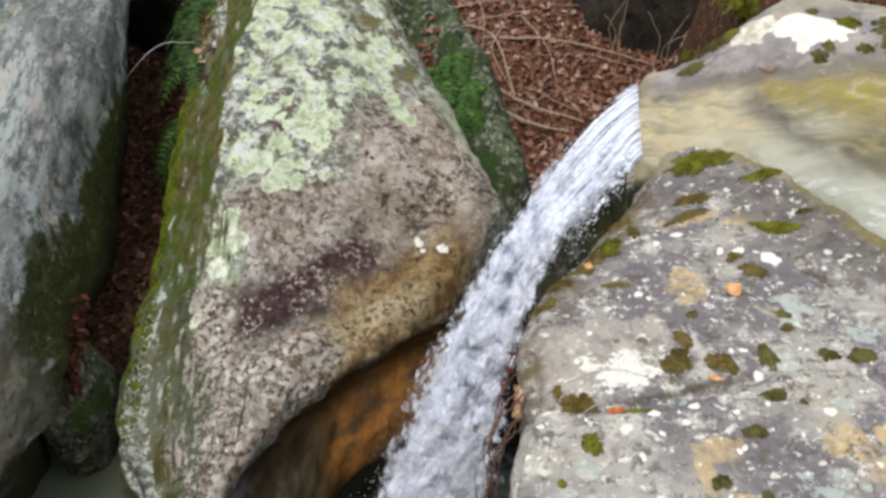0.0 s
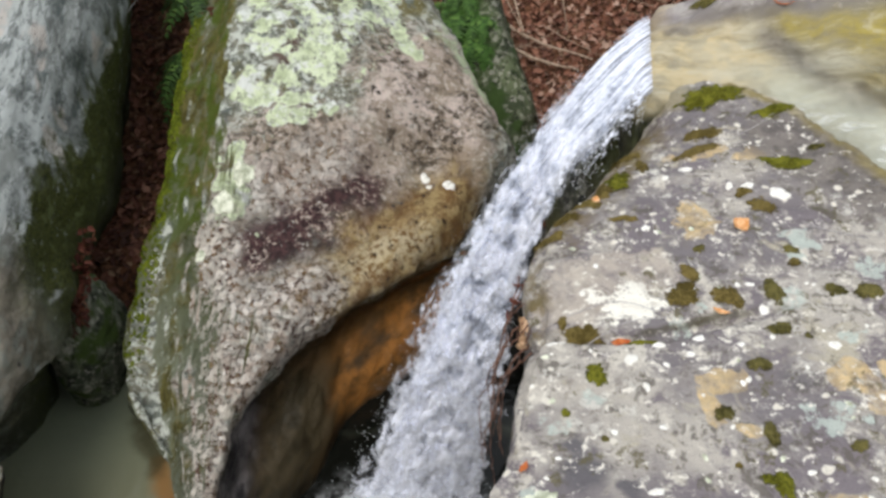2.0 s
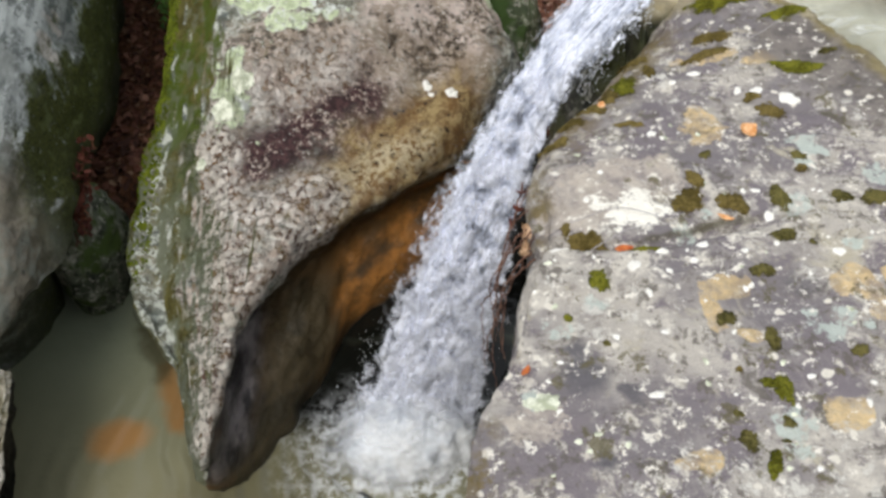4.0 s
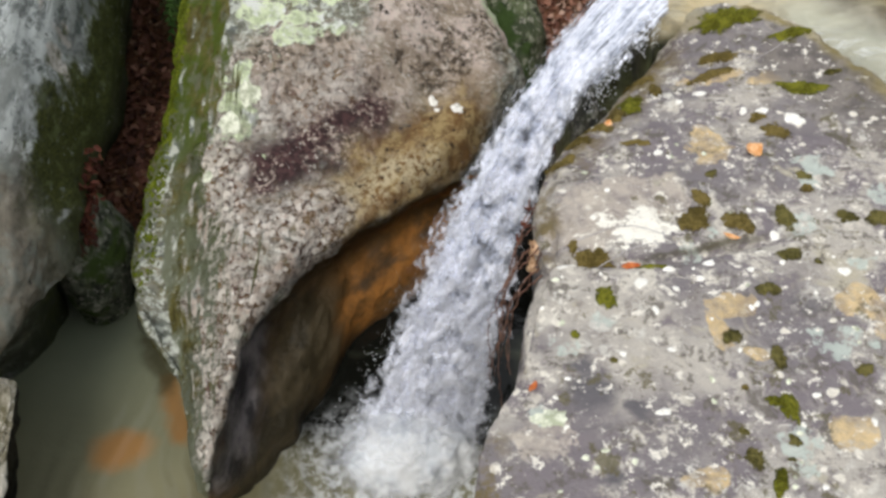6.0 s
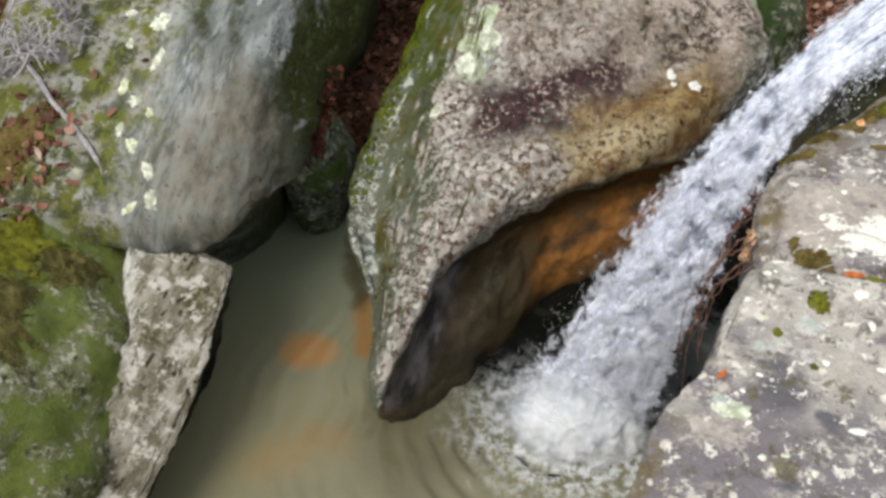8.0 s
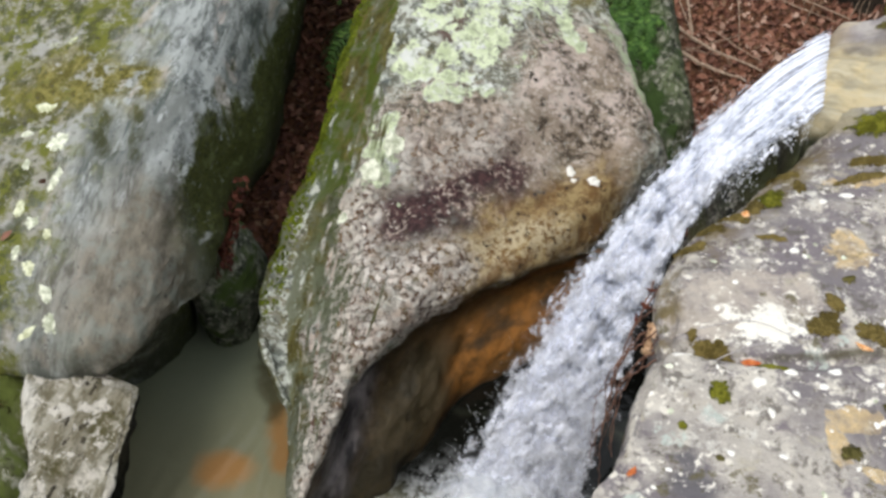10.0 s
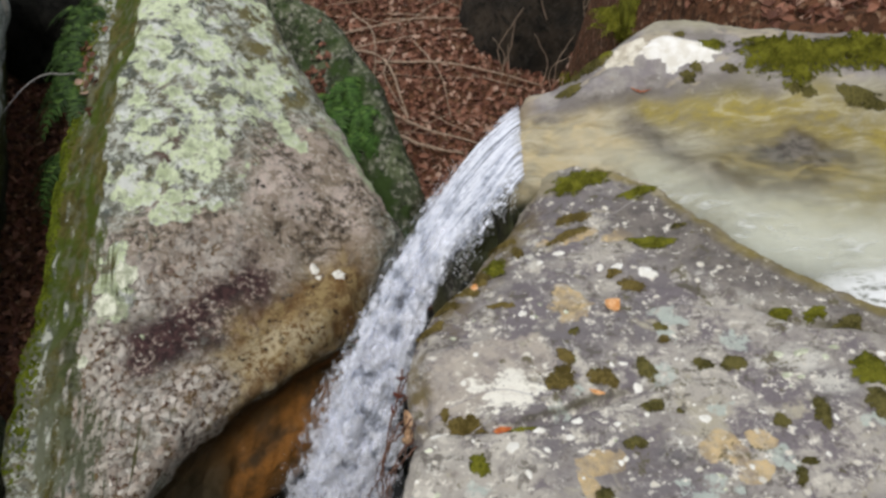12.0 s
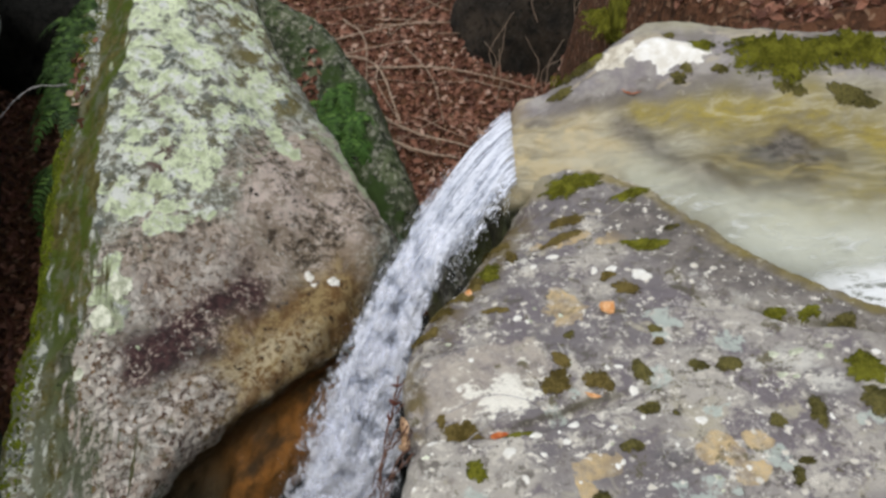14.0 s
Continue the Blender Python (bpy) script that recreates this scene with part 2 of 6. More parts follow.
def hollow_material():
    m = Mat("wet_hollow_stone")
    n1, n2 = m.noise(6, 7, 0.66, vec=m.scaled((1, 0.7, 1.4))), m.noise(30, 6, 0.7)
    col = m.mix(m.ramp(n1, 0.36, 0.62), (0.055, 0.034, 0.014), (0.125, 0.066, 0.022))
    glow = m.band((-0.50, 2.86, 0.14), (0.12, 3.52, 0.46), 0.19, 0.8, 0.22, 5)
    col = m.mix(m.mul(glow, m.ramp(n1, 0.64, 0.40)), col, (0.46, 0.20, 0.05))
    stain = m.band((-0.42, 2.98, 0.24), (-0.12, 3.28, 0.34), 0.05, 0.6, 0.12, 7)
    col = m.mix(m.mul(stain, 0.85), col, (0.05, 0.05, 0.04))
    col = m.mix(m.mul(m.ramp(n2, 0.48, 0.66), 0.4), col, (0.09, 0.052, 0.022))
    # shade below the hollow's overhang, painted into the stone colour
    roof_shade = m.band((-0.88, 2.40, 0.50), (-0.25, 3.10, 0.60), 0.14, 0.6, 0.14, 6)
    col = m.mix(m.mul(roof_shade, 0.8), col, (0.035, 0.025, 0.012))
    olive = m.band((-0.86, 2.05, 0.02), (-0.62, 2.66, 0.28), 0.21, 0.6, 0.18, 6)
    col = m.mix(m.mul(olive, 0.9), col, m.mix(m.ramp(n1, 0.4, 0.6), (0.03, 0.025, 0.013), (0.075, 0.06, 0.032)))
    tip = m.band((-0.98, 1.95, 0.22), (-0.90, 2.40, 0.52), 0.15, 0.5, 0.18, 7)
    col = m.mix(tip, col, m.mix(m.ramp(m.noise(7, 7, 0.7, vec=m.scaled((2.2, 1, 0.7))), 0.42, 0.62), (0.022, 0.020, 0.022), (0.15, 0.135, 0.135)))
    # darker just above the water
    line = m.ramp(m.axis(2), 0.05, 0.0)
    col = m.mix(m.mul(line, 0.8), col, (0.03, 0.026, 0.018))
    return m.finish(col, m.ramp(n1, 0.3, 0.7, 0.28, 0.5), m.math("ADD", n1, m.mul(n2, 0.4)), 0.6, 0.04, 0.5)


def near_rock_material():
    m = Mat("grey_lichened_stone")
    n1, n2, n3 = m.noise(2.6, 6, 0.6), m.noise(16, 6, 0.68), m.noise(80, 5, 0.7)
    col = m.mix(m.ramp(n1, 0.40, 0.60), (0.21, 0.19, 0.20), (0.49, 0.455, 0.41))
    col = m.mix(m.ramp(n2, 0.5, 0.75), col, (0.20, 0.175, 0.16))
    col = m.mix(m.ramp(m.noise(7, 5, 0.7, dist=1.0), 0.56, 0.70), col, (0.47, 0.43, 0.34))
    col = m.mix(m.ramp(m.noise(4, 8, 0.72), 0.50, 0.57), col, (0.21, 0.185, 0.20))
    col = m.mix(m.mul(m.ramp(m.noise(10, 9, 0.78), 0.53, 0.60), 0.9), col, (0.64, 0.60, 0.53))
    col = m.mix(m.mul(m.ramp(m.noise(15, 9, 0.78, vec=m.warped(0.1, 5)), 0.54, 0.59), 0.8), col, (0.13, 0.115, 0.10))
    # ochre weathering in lobed patches
    patch = lambda x, y, rx, ry, edge=0.45, warp=0.09: m.blob((x, y, 1.99), (rx, ry, 0.3), edge, warp, 13)
    ragged, lacy = m.math("SUBTRACT", m.noise(11, 9, 0.76), 0.5), m.math("SUBTRACT", m.noise(22, 8, 0.78), 0.5)
    crisp = lambda mask, tear, amount, at=0.42: m.ramp(m.math("ADD", mask, m.mul(tear, amount)), at, at + 0.22)
    och = m.most(patch(0.643, 1.382, 0.062, 0.042), patch(0.60, 1.309, 0.026, 0.055), patch(0.94, 1.376, 0.056, 0.052), patch(0.994, 1.310, 0.052, 0.031), patch(1.043, 1.397, 0.035, 0.03), patch(0.668, 1.243, 0.04, 0.022), patch(0.836, 1.046, 0.05, 0.046),
                 patch(0.518, 0.934, 0.045, 0.03), m.mul(patch(0.69, 1.95, 0.06, 0.08), 0.8), m.mul(patch(0.755, 2.27, 0.10, 0.03), 0.6), m.mul(patch(0.90, 2.23, 0.07, 0.025), 0.8))
    mottle = m.ramp(m.noise(17, 8, 0.78), 0.66, 0.42, 0.25, 0.95)
    col = m.mix(m.mul(crisp(och, ragged, 2.2), m.ramp(och, 0.0, 0.6), mottle), col, m.mix(m.ramp(n2, 0.38, 0.62), (0.70, 0.53, 0.29), (0.46, 0.35, 0.21)))
    # cream crust with a bright heart
    cream = m.most(patch(0.43, 1.73, 0.19, 0.11), patch(0.33, 1.66, 0.12, 0.10), m.mul(patch(0.18, 1.04, 0.08, 0.07), 0.8))
    col = m.mix(m.mul(crisp(cream, lacy, 3.0, 0.5), mottle, 0.8), col, m.mix(n2, (0.66, 0.59, 0.50), (0.44, 0.38, 0.33)))
    heart = crisp(patch(0.453, 1.630, 0.11, 0.075, 0.9), lacy, 4.0, 0.55)
    col = m.mix(heart, col, (0.95, 0.92, 0.83))
    # blue-grey leaf lichen and charcoal stains
    blue = m.most(patch(0.945, 1.857, 0.055, 0.05), patch(0.927, 1.782, 0.03, 0.06), patch(1.093, 1.727, 0.04, 0.05), patch(0.575, 1.548, 0.034, 0.036), patch(0.642, 1.613, 0.016, 0.044), patch(0.869, 1.631, 0.045, 0.05), patch(0.985, 1.503, 0.03, 0.024),
                  patch(1.071, 1.346, 0.04, 0.036), patch(0.87, 1.28, 0.09, 0.042), patch(1.337, 1.411, 0.045, 0.035), patch(0.20, 1.10, 0.045, 0.032), patch(0.245, 1.272, 0.038, 0.03), patch(0.341, 1.349, 0.042, 0.026), patch(0.72, 1.0, 0.045, 0.07))
    speck = m.ramp(m.noise(24, 8, 0.78), 0.45, 0.53)
    col = m.mix(m.mul(crisp(blue, lacy, 4.5, 0.75), m.ramp(blue, 0.05, 0.4), 0.85), col, m.mix(n2, (0.60, 0.67, 0.62), (0.42, 0.47, 0.43)))
    pale = m.mul(m.ramp(m.noise(3.2, 4, 0.6), 0.5, 0.58), m.ramp(m.noise(22, 8, 0.78), 0.54, 0.59))
    pale = m.most(pale, m.mul(m.most(patch(1.24, 1.64, 0.07, 0.05), patch(1.29, 1.55, 0.06, 0.04), patch(1.19, 1.89, 0.06, 0.02)), speck))
    col = m.mix(pale, col, (0.64, 0.62, 0.57))
    dark = m.most(patch(0.302, 1.154, 0.06, 0.058), patch(0.284, 1.217, 0.026, 0.026), patch(0.393, 1.104, 0.024, 0.024), patch(0.317, 0.948, 0.028, 0.036), m.mul(patch(0.813, 1.387, 0.045, 0.035), 0.6))
    col = m.mix(m.mul(dark, 0.92), col, m.mix(n2, (0.085, 0.08, 0.095), (0.17, 0.16, 0.17)))
    # smooth dark strip between the long crack and the stream
    strip = m.most(*[m.band((*p, 2.03), (*q, 2.03), 0.13, 0.5, 0.12, 8) for p, q in (((1.02, 2.30), (1.28, 1.98)), ((1.28, 1.98), (1.9, 1.60)))])
    col = m.mix(m.mul(strip, 0.85), col, m.mix(m.ramp(n2, 0.42, 0.62), (0.12, 0.105, 0.10), (0.23, 0.205, 0.185)))
    # scattered small white and dark crusts
    spots = m.mul(m.ramp(m.cells(17, vec=m.warped(0.03, 24)), 0.20, 0.13), m.ramp(m.noise(3.5, 3), 0.46, 0.54))
    col = m.mix(spots, col, (0.74, 0.70, 0.62))
    col = m.mix(m.mul(m.ramp(m.noise(27, 6, 0.74), 0.58, 0.63), 0.95), col, (0.84, 0.80, 0.72))
    col = m.mix(m.mul(m.ramp(m.noise(9, 8, 0.77), 0.58, 0.63), 0.8), col, (0.12, 0.105, 0.05))
    # olive film along the rims, a darker and glossier wall below the edge
    rim = m.most(m.band((0.60, 2.42, 1.97), (0.28, 1.97, 1.93), 0.085, 0.8, 0.14, 10), m.band((0.24, 2.0, 1.93), (0.20, 1.6, 1.92), 0.04, 0.8, 0.12, 10), m.band((0.075, 1.02, 1.88), (0.03, 0.8, 1.87), 0.045, 0.7, 0.08, 10))
    col = m.mix(m.mul(rim, m.ramp(m.noise(9, 8, 0.75), 0.56, 0.46), 0.9), col, m.mix(n2, (0.10, 0.085, 0.02), (0.24, 0.17, 0.08)))
    bank = ((0.92, 2.61), (1.093, 2.435), (1.203, 2.203), (1.30, 2.036), (1.422, 1.88), (1.552, 1.769), (2.4, 1.38))
    shore = m.most(*[m.band((*p, 2.04), (*q, 2.04), 0.028, 0.9, 0.05, 10) for p, q in zip(bank, bank[1:])])
    col = m.mix(m.mul(shore, 0.85), col, m.mix(n2, (0.20, 0.155, 0.02), (0.34, 0.27, 0.08)))
    damp = m.blob((0.72, 2.57, 2.04), (0.07, 0.06, 0.3), 0.5, 0.08, 9)
    col = m.mix(m.mul(damp, 0.9), col, m.mix(n2, (0.40, 0.35, 0.23), (0.27, 0.24, 0.17)))
    seam = m.most(m.band((0.22, 1.56, 1.95), (0.42, 1.515, 1.97), 0.012, 0.8, 0.04, 12), m.band((0.42, 1.515, 1.97), (0.85, 1.62, 2.0), 0.012, 0.8, 0.04, 12))
    col = m.mix(m.mul(seam, 0.85), col, (0.07, 0.06, 0.03))
    crack = m.most(*[m.band((*p, 2.03), (*q, 2.03), 0.012, 0.8, 0.03, 12) for p, q in (((1.02, 1.98), (1.22, 1.83)), ((1.22, 1.83), (1.49, 1.709)))])
    col = m.mix(m.mul(crack, 0.7), col, (0.09, 0.08, 0.04))
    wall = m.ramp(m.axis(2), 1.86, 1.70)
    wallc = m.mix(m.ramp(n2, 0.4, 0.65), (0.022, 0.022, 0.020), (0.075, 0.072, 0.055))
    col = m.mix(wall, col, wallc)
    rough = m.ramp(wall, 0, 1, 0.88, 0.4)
    return m.finish(col, rough, m.math("ADD", n2, m.mul(n3, 0.45)), 0.8, 0.02, 0.25)


def slab_material():
    m = Mat("algae_stream_stone")
    flow = m.scaled((0.8, 2.6, 1))
    n1, n2, n3 = m.noise(2.4, 5, 0.6, vec=flow, dist=0.8), m.noise(14, 5, 0.65), m.noise(60, 4, 0.7)
    col = m.mix(m.ramp(n1, 0.36, 0.6), (0.22, 0.195, 0.125), (0.38, 0.355, 0.26))
    beige = m.blob((0.82, 2.70, 2.13), (0.25, 0.24, 0.3), 0.5, 0.2, 5)
    col = m.mix(beige, col, m.mix(m.ramp(n2, 0.4, 0.6), (0.56, 0.46, 0.27), (0.46, 0.40, 0.27)))
    olive = m.most(m.band((1.14, 2.855, 2.16), (1.41, 2.767, 2.16), 0.055, 0.8, 0.10, 7), m.band((1.41, 2.767, 2.16), (1.72, 2.74, 2.17), 0.075, 0.8, 0.12, 6), m.band((1.72, 2.74, 2.17), (2.05, 2.60, 2.12), 0.10, 0.8, 0.16, 5), m.band((2.0, 2.62, 2.12), (2.6, 2.5, 2.12), 0.12, 0.7, 0.2, 5),
                   m.mul(m.band((1.75, 2.40, 2.08), (2.4, 2.35, 2.1), 0.10, 0.7, 0.2, 5), 0.7), m.band((1.45, 2.25, 2.06), (2.4, 2.2, 2.08), 0.08, 0.7, 0.25, 5))
    col = m.mix(m.mul(olive, m.ramp(n2, 0.85, 0.40)), col, m.mix(m.ramp(n1, 0.35, 0.6), (0.36, 0.29, 0.055), (0.24, 0.19, 0.045)))
    fine = m.noise(10, 9, 0.72, vec=m.scaled((0.6, 2.6, 1)), dist=0.5)
    col = m.mix(m.mul(m.ramp(fine, 0.48, 0.64), 0.5), col, (0.16, 0.135, 0.08))
    col = m.mix(m.mul(m.ramp(fine, 0.50, 0.36), 0.45), col, (0.58, 0.54, 0.42))
    ring = m.blob((1.57, 2.535, 2.09), (0.23, 0.15, 0.4), 0.6, 0.12, 6)
    ringc = m.mix(m.ramp(m.noise(11, 7, 0.7, vec=flow, dist=0.6), 0.42, 0.58), (0.105, 0.078, 0.022), (0.30, 0.235, 0.08))
    col = m.mix(m.mul(ring, 0.85), col, ringc)
    brim = m.most(m.band((1.34, 2.52, 2.09), (1.44, 2.40, 2.07), 0.03, 0.7, 0.06, 9), m.band((1.44, 2.40, 2.07), (1.66, 2.43, 2.08), 0.03, 0.7, 0.08, 9), m.band((1.66, 2.685, 2.12), (1.80, 2.56, 2.1), 0.03, 0.7, 0.08, 9))
    col = m.mix(m.mul(brim, 0.75), col, (0.085, 0.062, 0.022))
    stain = m.most(m.blob((1.60, 2.615, 2.1), (0.12, 0.06, 0.4), 0.5, 0.14, 9), m.mul(m.blob((1.70, 2.57, 2.1), (0.07, 0.05, 0.4), 0.5, 0.14, 9), 0.8), m.mul(m.band((0.77, 2.89, 2.1), (0.88, 2.89, 2.1), 0.018, 0.7, 0.06, 9), 0.8),
                   m.mul(m.band((1.10, 2.82, 2.12), (1.18, 2.68, 2.095), 0.045, 0.8, 0.14, 7), 0.7), m.mul(m.band((1.18, 2.68, 2.095), (1.30, 2.45, 2.06), 0.055, 0.8, 0.16, 7), 0.6))
    col = m.mix(m.mul(stain, 0.95), col, m.mix(m.ramp(n2, 0.4, 0.6), (0.055, 0.048, 0.045), (0.19, 0.17, 0.15)))
    milky = m.band((0.98, 2.42, 2.14), (2.0, 1.55, 2.16), 0.22, 0.5, 0.15, 5)
    col = m.mix(m.mul(milky, m.ramp(n1, 0.3, 0.6, 0.35, 0.9)), col, (0.52, 0.53, 0.43))
    col = m.mix(m.mul(m.band((1.45, 2.1, 2.05), (2.4, 1.7, 2.05), 0.26, 0.6, 0.2, 5), 0.75), col, (0.64, 0.66, 0.57))
    # dry violet-grey shelf along the back
    dry = m.most(m.band((0.74, 3.0, 2.2), (1.1, 2.97, 2.25), 0.13, 0.25, 0.1, 6), m.band((1.1, 3.0, 2.25), (2.8, 2.90, 2.3), 0.14, 0.25, 0.12, 6))
    dryc = m.mix(m.ramp(n2, 0.4, 0.65), (0.27, 0.245, 0.255), (0.38, 0.355, 0.335))
    dryc = m.mix(m.mul(m.ramp(m.noise(4, 6, 0.68, vec=flow), 0.46, 0.58), 0.8), dryc, (0.20, 0.18, 0.165))
    dryc = m.mix(m.mul(m.ramp(m.noise(5, 7, 0.7, vec=flow), 0.55, 0.62), 0.8), dryc, (0.46, 0.40, 0.31))
    col = m.mix(dry, col, dryc)
    col = m.mix(m.mul(dry, m.ramp(m.noise(24, 5, 0.7), 0.62, 0.68), 0.6), col, (0.58, 0.56, 0.52))
    lip = m.blob((0.66, 3.0, 2.1), (0.1, 0.12, 0.2), 0.5, 0.1, 8)
    col = m.mix(m.mul(lip, 0.7), col, (0.30, 0.23, 0.13))
    # wall below the lip, darker and greener than the bed
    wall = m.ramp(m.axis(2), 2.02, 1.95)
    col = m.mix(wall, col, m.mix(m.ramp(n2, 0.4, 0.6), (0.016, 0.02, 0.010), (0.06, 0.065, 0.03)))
    return m.finish(col, m.ramp(dry, 0, 1, 0.5, 0.85), m.math("ADD", n2, m.mul(n3, 0.4)), 0.5, 0.015, 0.35)


def cliff_material():
    m = Mat("blue_grey_cliff")
    run = m.scaled((1, 0.35, 0.3))
    n1, n2, n3 = m.noise(5, 8, 0.7, vec=run), m.noise(15, 9, 0.76, vec=run), m.noise(70, 5, 0.7)
    col = m.mix(m.ramp(n1, 0.40, 0.58), (0.20, 0.215, 0.205), (0.43, 0.46, 0.45))
    col = m.mix(m.ramp(n2, 0.51, 0.62), col, (0.15, 0.165, 0.16))
    seam = m.math("ABSOLUTE", m.math("SUBTRACT", m.noise(4, 7, 0.65, vec=m.scaled((1.6, 0.3, 0.25))), 0.5))
    col = m.mix(m.mul(m.ramp(seam, 0.02, 0.006), 0.5), col, (0.05, 0.055, 0.05))
    col = m.mix(m.mul(m.ramp(m.noise(13, 8, 0.75, vec=m.scaled((1.5, 0.4, 0.3))), 0.55, 0.62), 0.85), col, (0.52, 0.55, 0.55))
    col = m.mix(m.mul(m.ramp(m.noise(9, 8, 0.75, vec=m.scaled((2.2, 0.35, 0.3))), 0.55, 0.61), 0.75), col, (0.075, 0.095, 0.09))
    col = m.mix(m.ramp(m.noise(34, 6, 0.75), 0.62, 0.67), col, (0.08, 0.085, 0.08))
    col = m.mix(m.mul(m.ramp(m.noise(9, 4, 0.6, vec=run), 0.58, 0.66), 0.7), col, (0.56, 0.50, 0.45))
    # warm grey bulge low over the pool
    beige = m.most(m.blob((-1.8, 2.3, 0.92), (0.34, 0.44, 0.33), 0.4, 0.3, 5), m.blob((-1.76, 2.46, 1.12), (0.2, 0.26, 0.26), 0.5, 0.25, 6))
    beigec = m.mix(m.ramp(n2, 0.36, 0.62), (0.30, 0.265, 0.205), (0.14, 0.12, 0.09))
    beigec = m.mix(m.mul(m.ramp(m.noise(6, 7, 0.7), 0.48, 0.60), 0.7), beigec, (0.24, 0.265, 0.23))
    col = m.mix(m.mul(beige, 0.9), col, beigec)
    # wet dark streaks under the mossy brow
    streak = m.most(m.band((-2.10, 2.84, 1.42), (-2.02, 2.60, 1.33), 0.055, 0.7, 0.12, 9), m.band((-1.97, 2.90, 1.44), (-1.89, 2.68, 1.36), 0.03, 0.7, 0.10, 9))
    col = m.mix(m.mul(streak, m.ramp(n2, 0.62, 0.46)), col, (0.055, 0.06, 0.028))
    brow = m.most(m.blob((-2.33, 3.02, 1.46), (0.34, 0.17, 0.3), 0.5, 0.2, 8), m.blob((-2.06, 3.06, 1.49), (0.14, 0.12, 0.3), 0.5, 0.2, 9))
    browc = m.mix(m.ramp(m.noise(24, 6, 0.74), 0.42, 0.60), (0.10, 0.09, 0.018), (0.27, 0.24, 0.07))
    # mossy yellow-green shoulder with white crusts
    shoulder = m.ramp(m.math("ADD", m.axis(0), m.mul(m.noise(5, 5, 0.65), 0.7)), -1.66, -1.95)
    shc = m.mix(m.ramp(m.noise(8, 6, 0.7), 0.40, 0.54), (0.34, 0.33, 0.28), (0.15, 0.16, 0.028))
    shc = m.mix(m.ramp(m.noise(20, 5, 0.7), 0.58, 0.66), shc, (0.74, 0.74, 0.66))
    shc = m.mix(m.ramp(m.noise(13, 8, 0.75), 0.54, 0.60), shc, (0.07, 0.085, 0.025))
    shc = m.mix(m.mul(m.ramp(m.cells(7, vec=m.warped(0.06, 16)), 0.24, 0.16), m.ramp(m.noise(3, 2), 0.5, 0.6)), shc, (0.72, 0.76, 0.45))
    shc = m.mix(m.mul(m.ramp(m.noise(10, 8, 0.74), 0.50, 0.57), 0.8), shc, (0.055, 0.06, 0.022))
    shc = m.mix(m.mul(m.ramp(m.noise(6, 7, 0.72), 0.53, 0.59), 0.8), shc, (0.42, 0.42, 0.40))
    col = m.mix(shoulder, col, shc)
    col = m.mix(m.mul(brow, m.ramp(m.noise(12, 7, 0.72), 0.62, 0.50)), col, browc)
    # dark moss running down into the cleft
    dark = m.ramp(m.math("ADD", m.mul(m.axis(0, m.normal), 0.7), m.math("SUBTRACT", m.mul(m.noise(7, 8, 0.72, vec=run), 1.3), m.mul(m.axis(2), 0.6))), 0.48, 0.62)
    darkc = m.mix(m.ramp(n3, 0.35, 0.65), (0.018, 0.023, 0.005), (0.085, 0.095, 0.020))
    darkc = m.mix(m.ramp(m.noise(11, 8, 0.75), 0.54, 0.62), darkc, (0.10, 0.12, 0.045))
    darkc = m.mix(m.ramp(m.noise(16, 8, 0.75), 0.60, 0.64), darkc, (0.26, 0.29, 0.26))
    col = m.mix(m.mul(dark, m.ramp(m.axis(1), 2.4, 2.8), m.ramp(m.math("ADD", m.axis(2), m.mul(m.noise(4, 5, 0.65), 0.5)), 1.80, 1.50)), col, darkc)
    # unevenly darker towards the foot of the rock
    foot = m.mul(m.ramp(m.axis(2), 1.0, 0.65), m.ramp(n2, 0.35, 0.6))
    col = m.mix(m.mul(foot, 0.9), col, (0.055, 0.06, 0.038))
    col = m.mix(m.ramp(m.noise(26, 7, 0.75), 0.60, 0.66), col, (0.07, 0.07, 0.06))
    return m.finish(col, 0.85, m.math("ADD", m.math("ADD", n2, m.mul(n1, 0.8)), m.mul(n3, 0.4)), 0.8, 0.025, 0.25)


def rock_material(name, dark, light, scale=3.0, moss=0.35, pale=0.6, mosscol=(0.07, 0.085, 0.015), rough=0.88, spec=0.3):
    m = Mat(name)
    n1, n2, n3 = m.noise(scale, 5), m.noise(20, 5, 0.65), m.noise(85, 4, 0.7)
    col = m.mix(m.ramp(n1, 0.35, 0.65), dark, light)
    col = m.mix(m.ramp(n2, 0.5, 0.62), col, tuple(c * 0.4 for c in dark))
    col = m.mix(m.mul(m.ramp(m.noise(28, 6, 0.72), 0.52, 0.58), pale), col, (0.72, 0.69, 0.60))
    if moss:
        col = m.mix(m.ramp(m.noise(4.5, 6, 0.65), 0.9 - moss, 1.0 - moss), col, m.mix(n2, tuple(c * 0.5 for c in mosscol), tuple(c * 1.8 for c in mosscol)))
    return m.finish(col, rough, m.math("ADD", n2, m.mul(n3, 0.5)), 0.8, 0.02, spec)


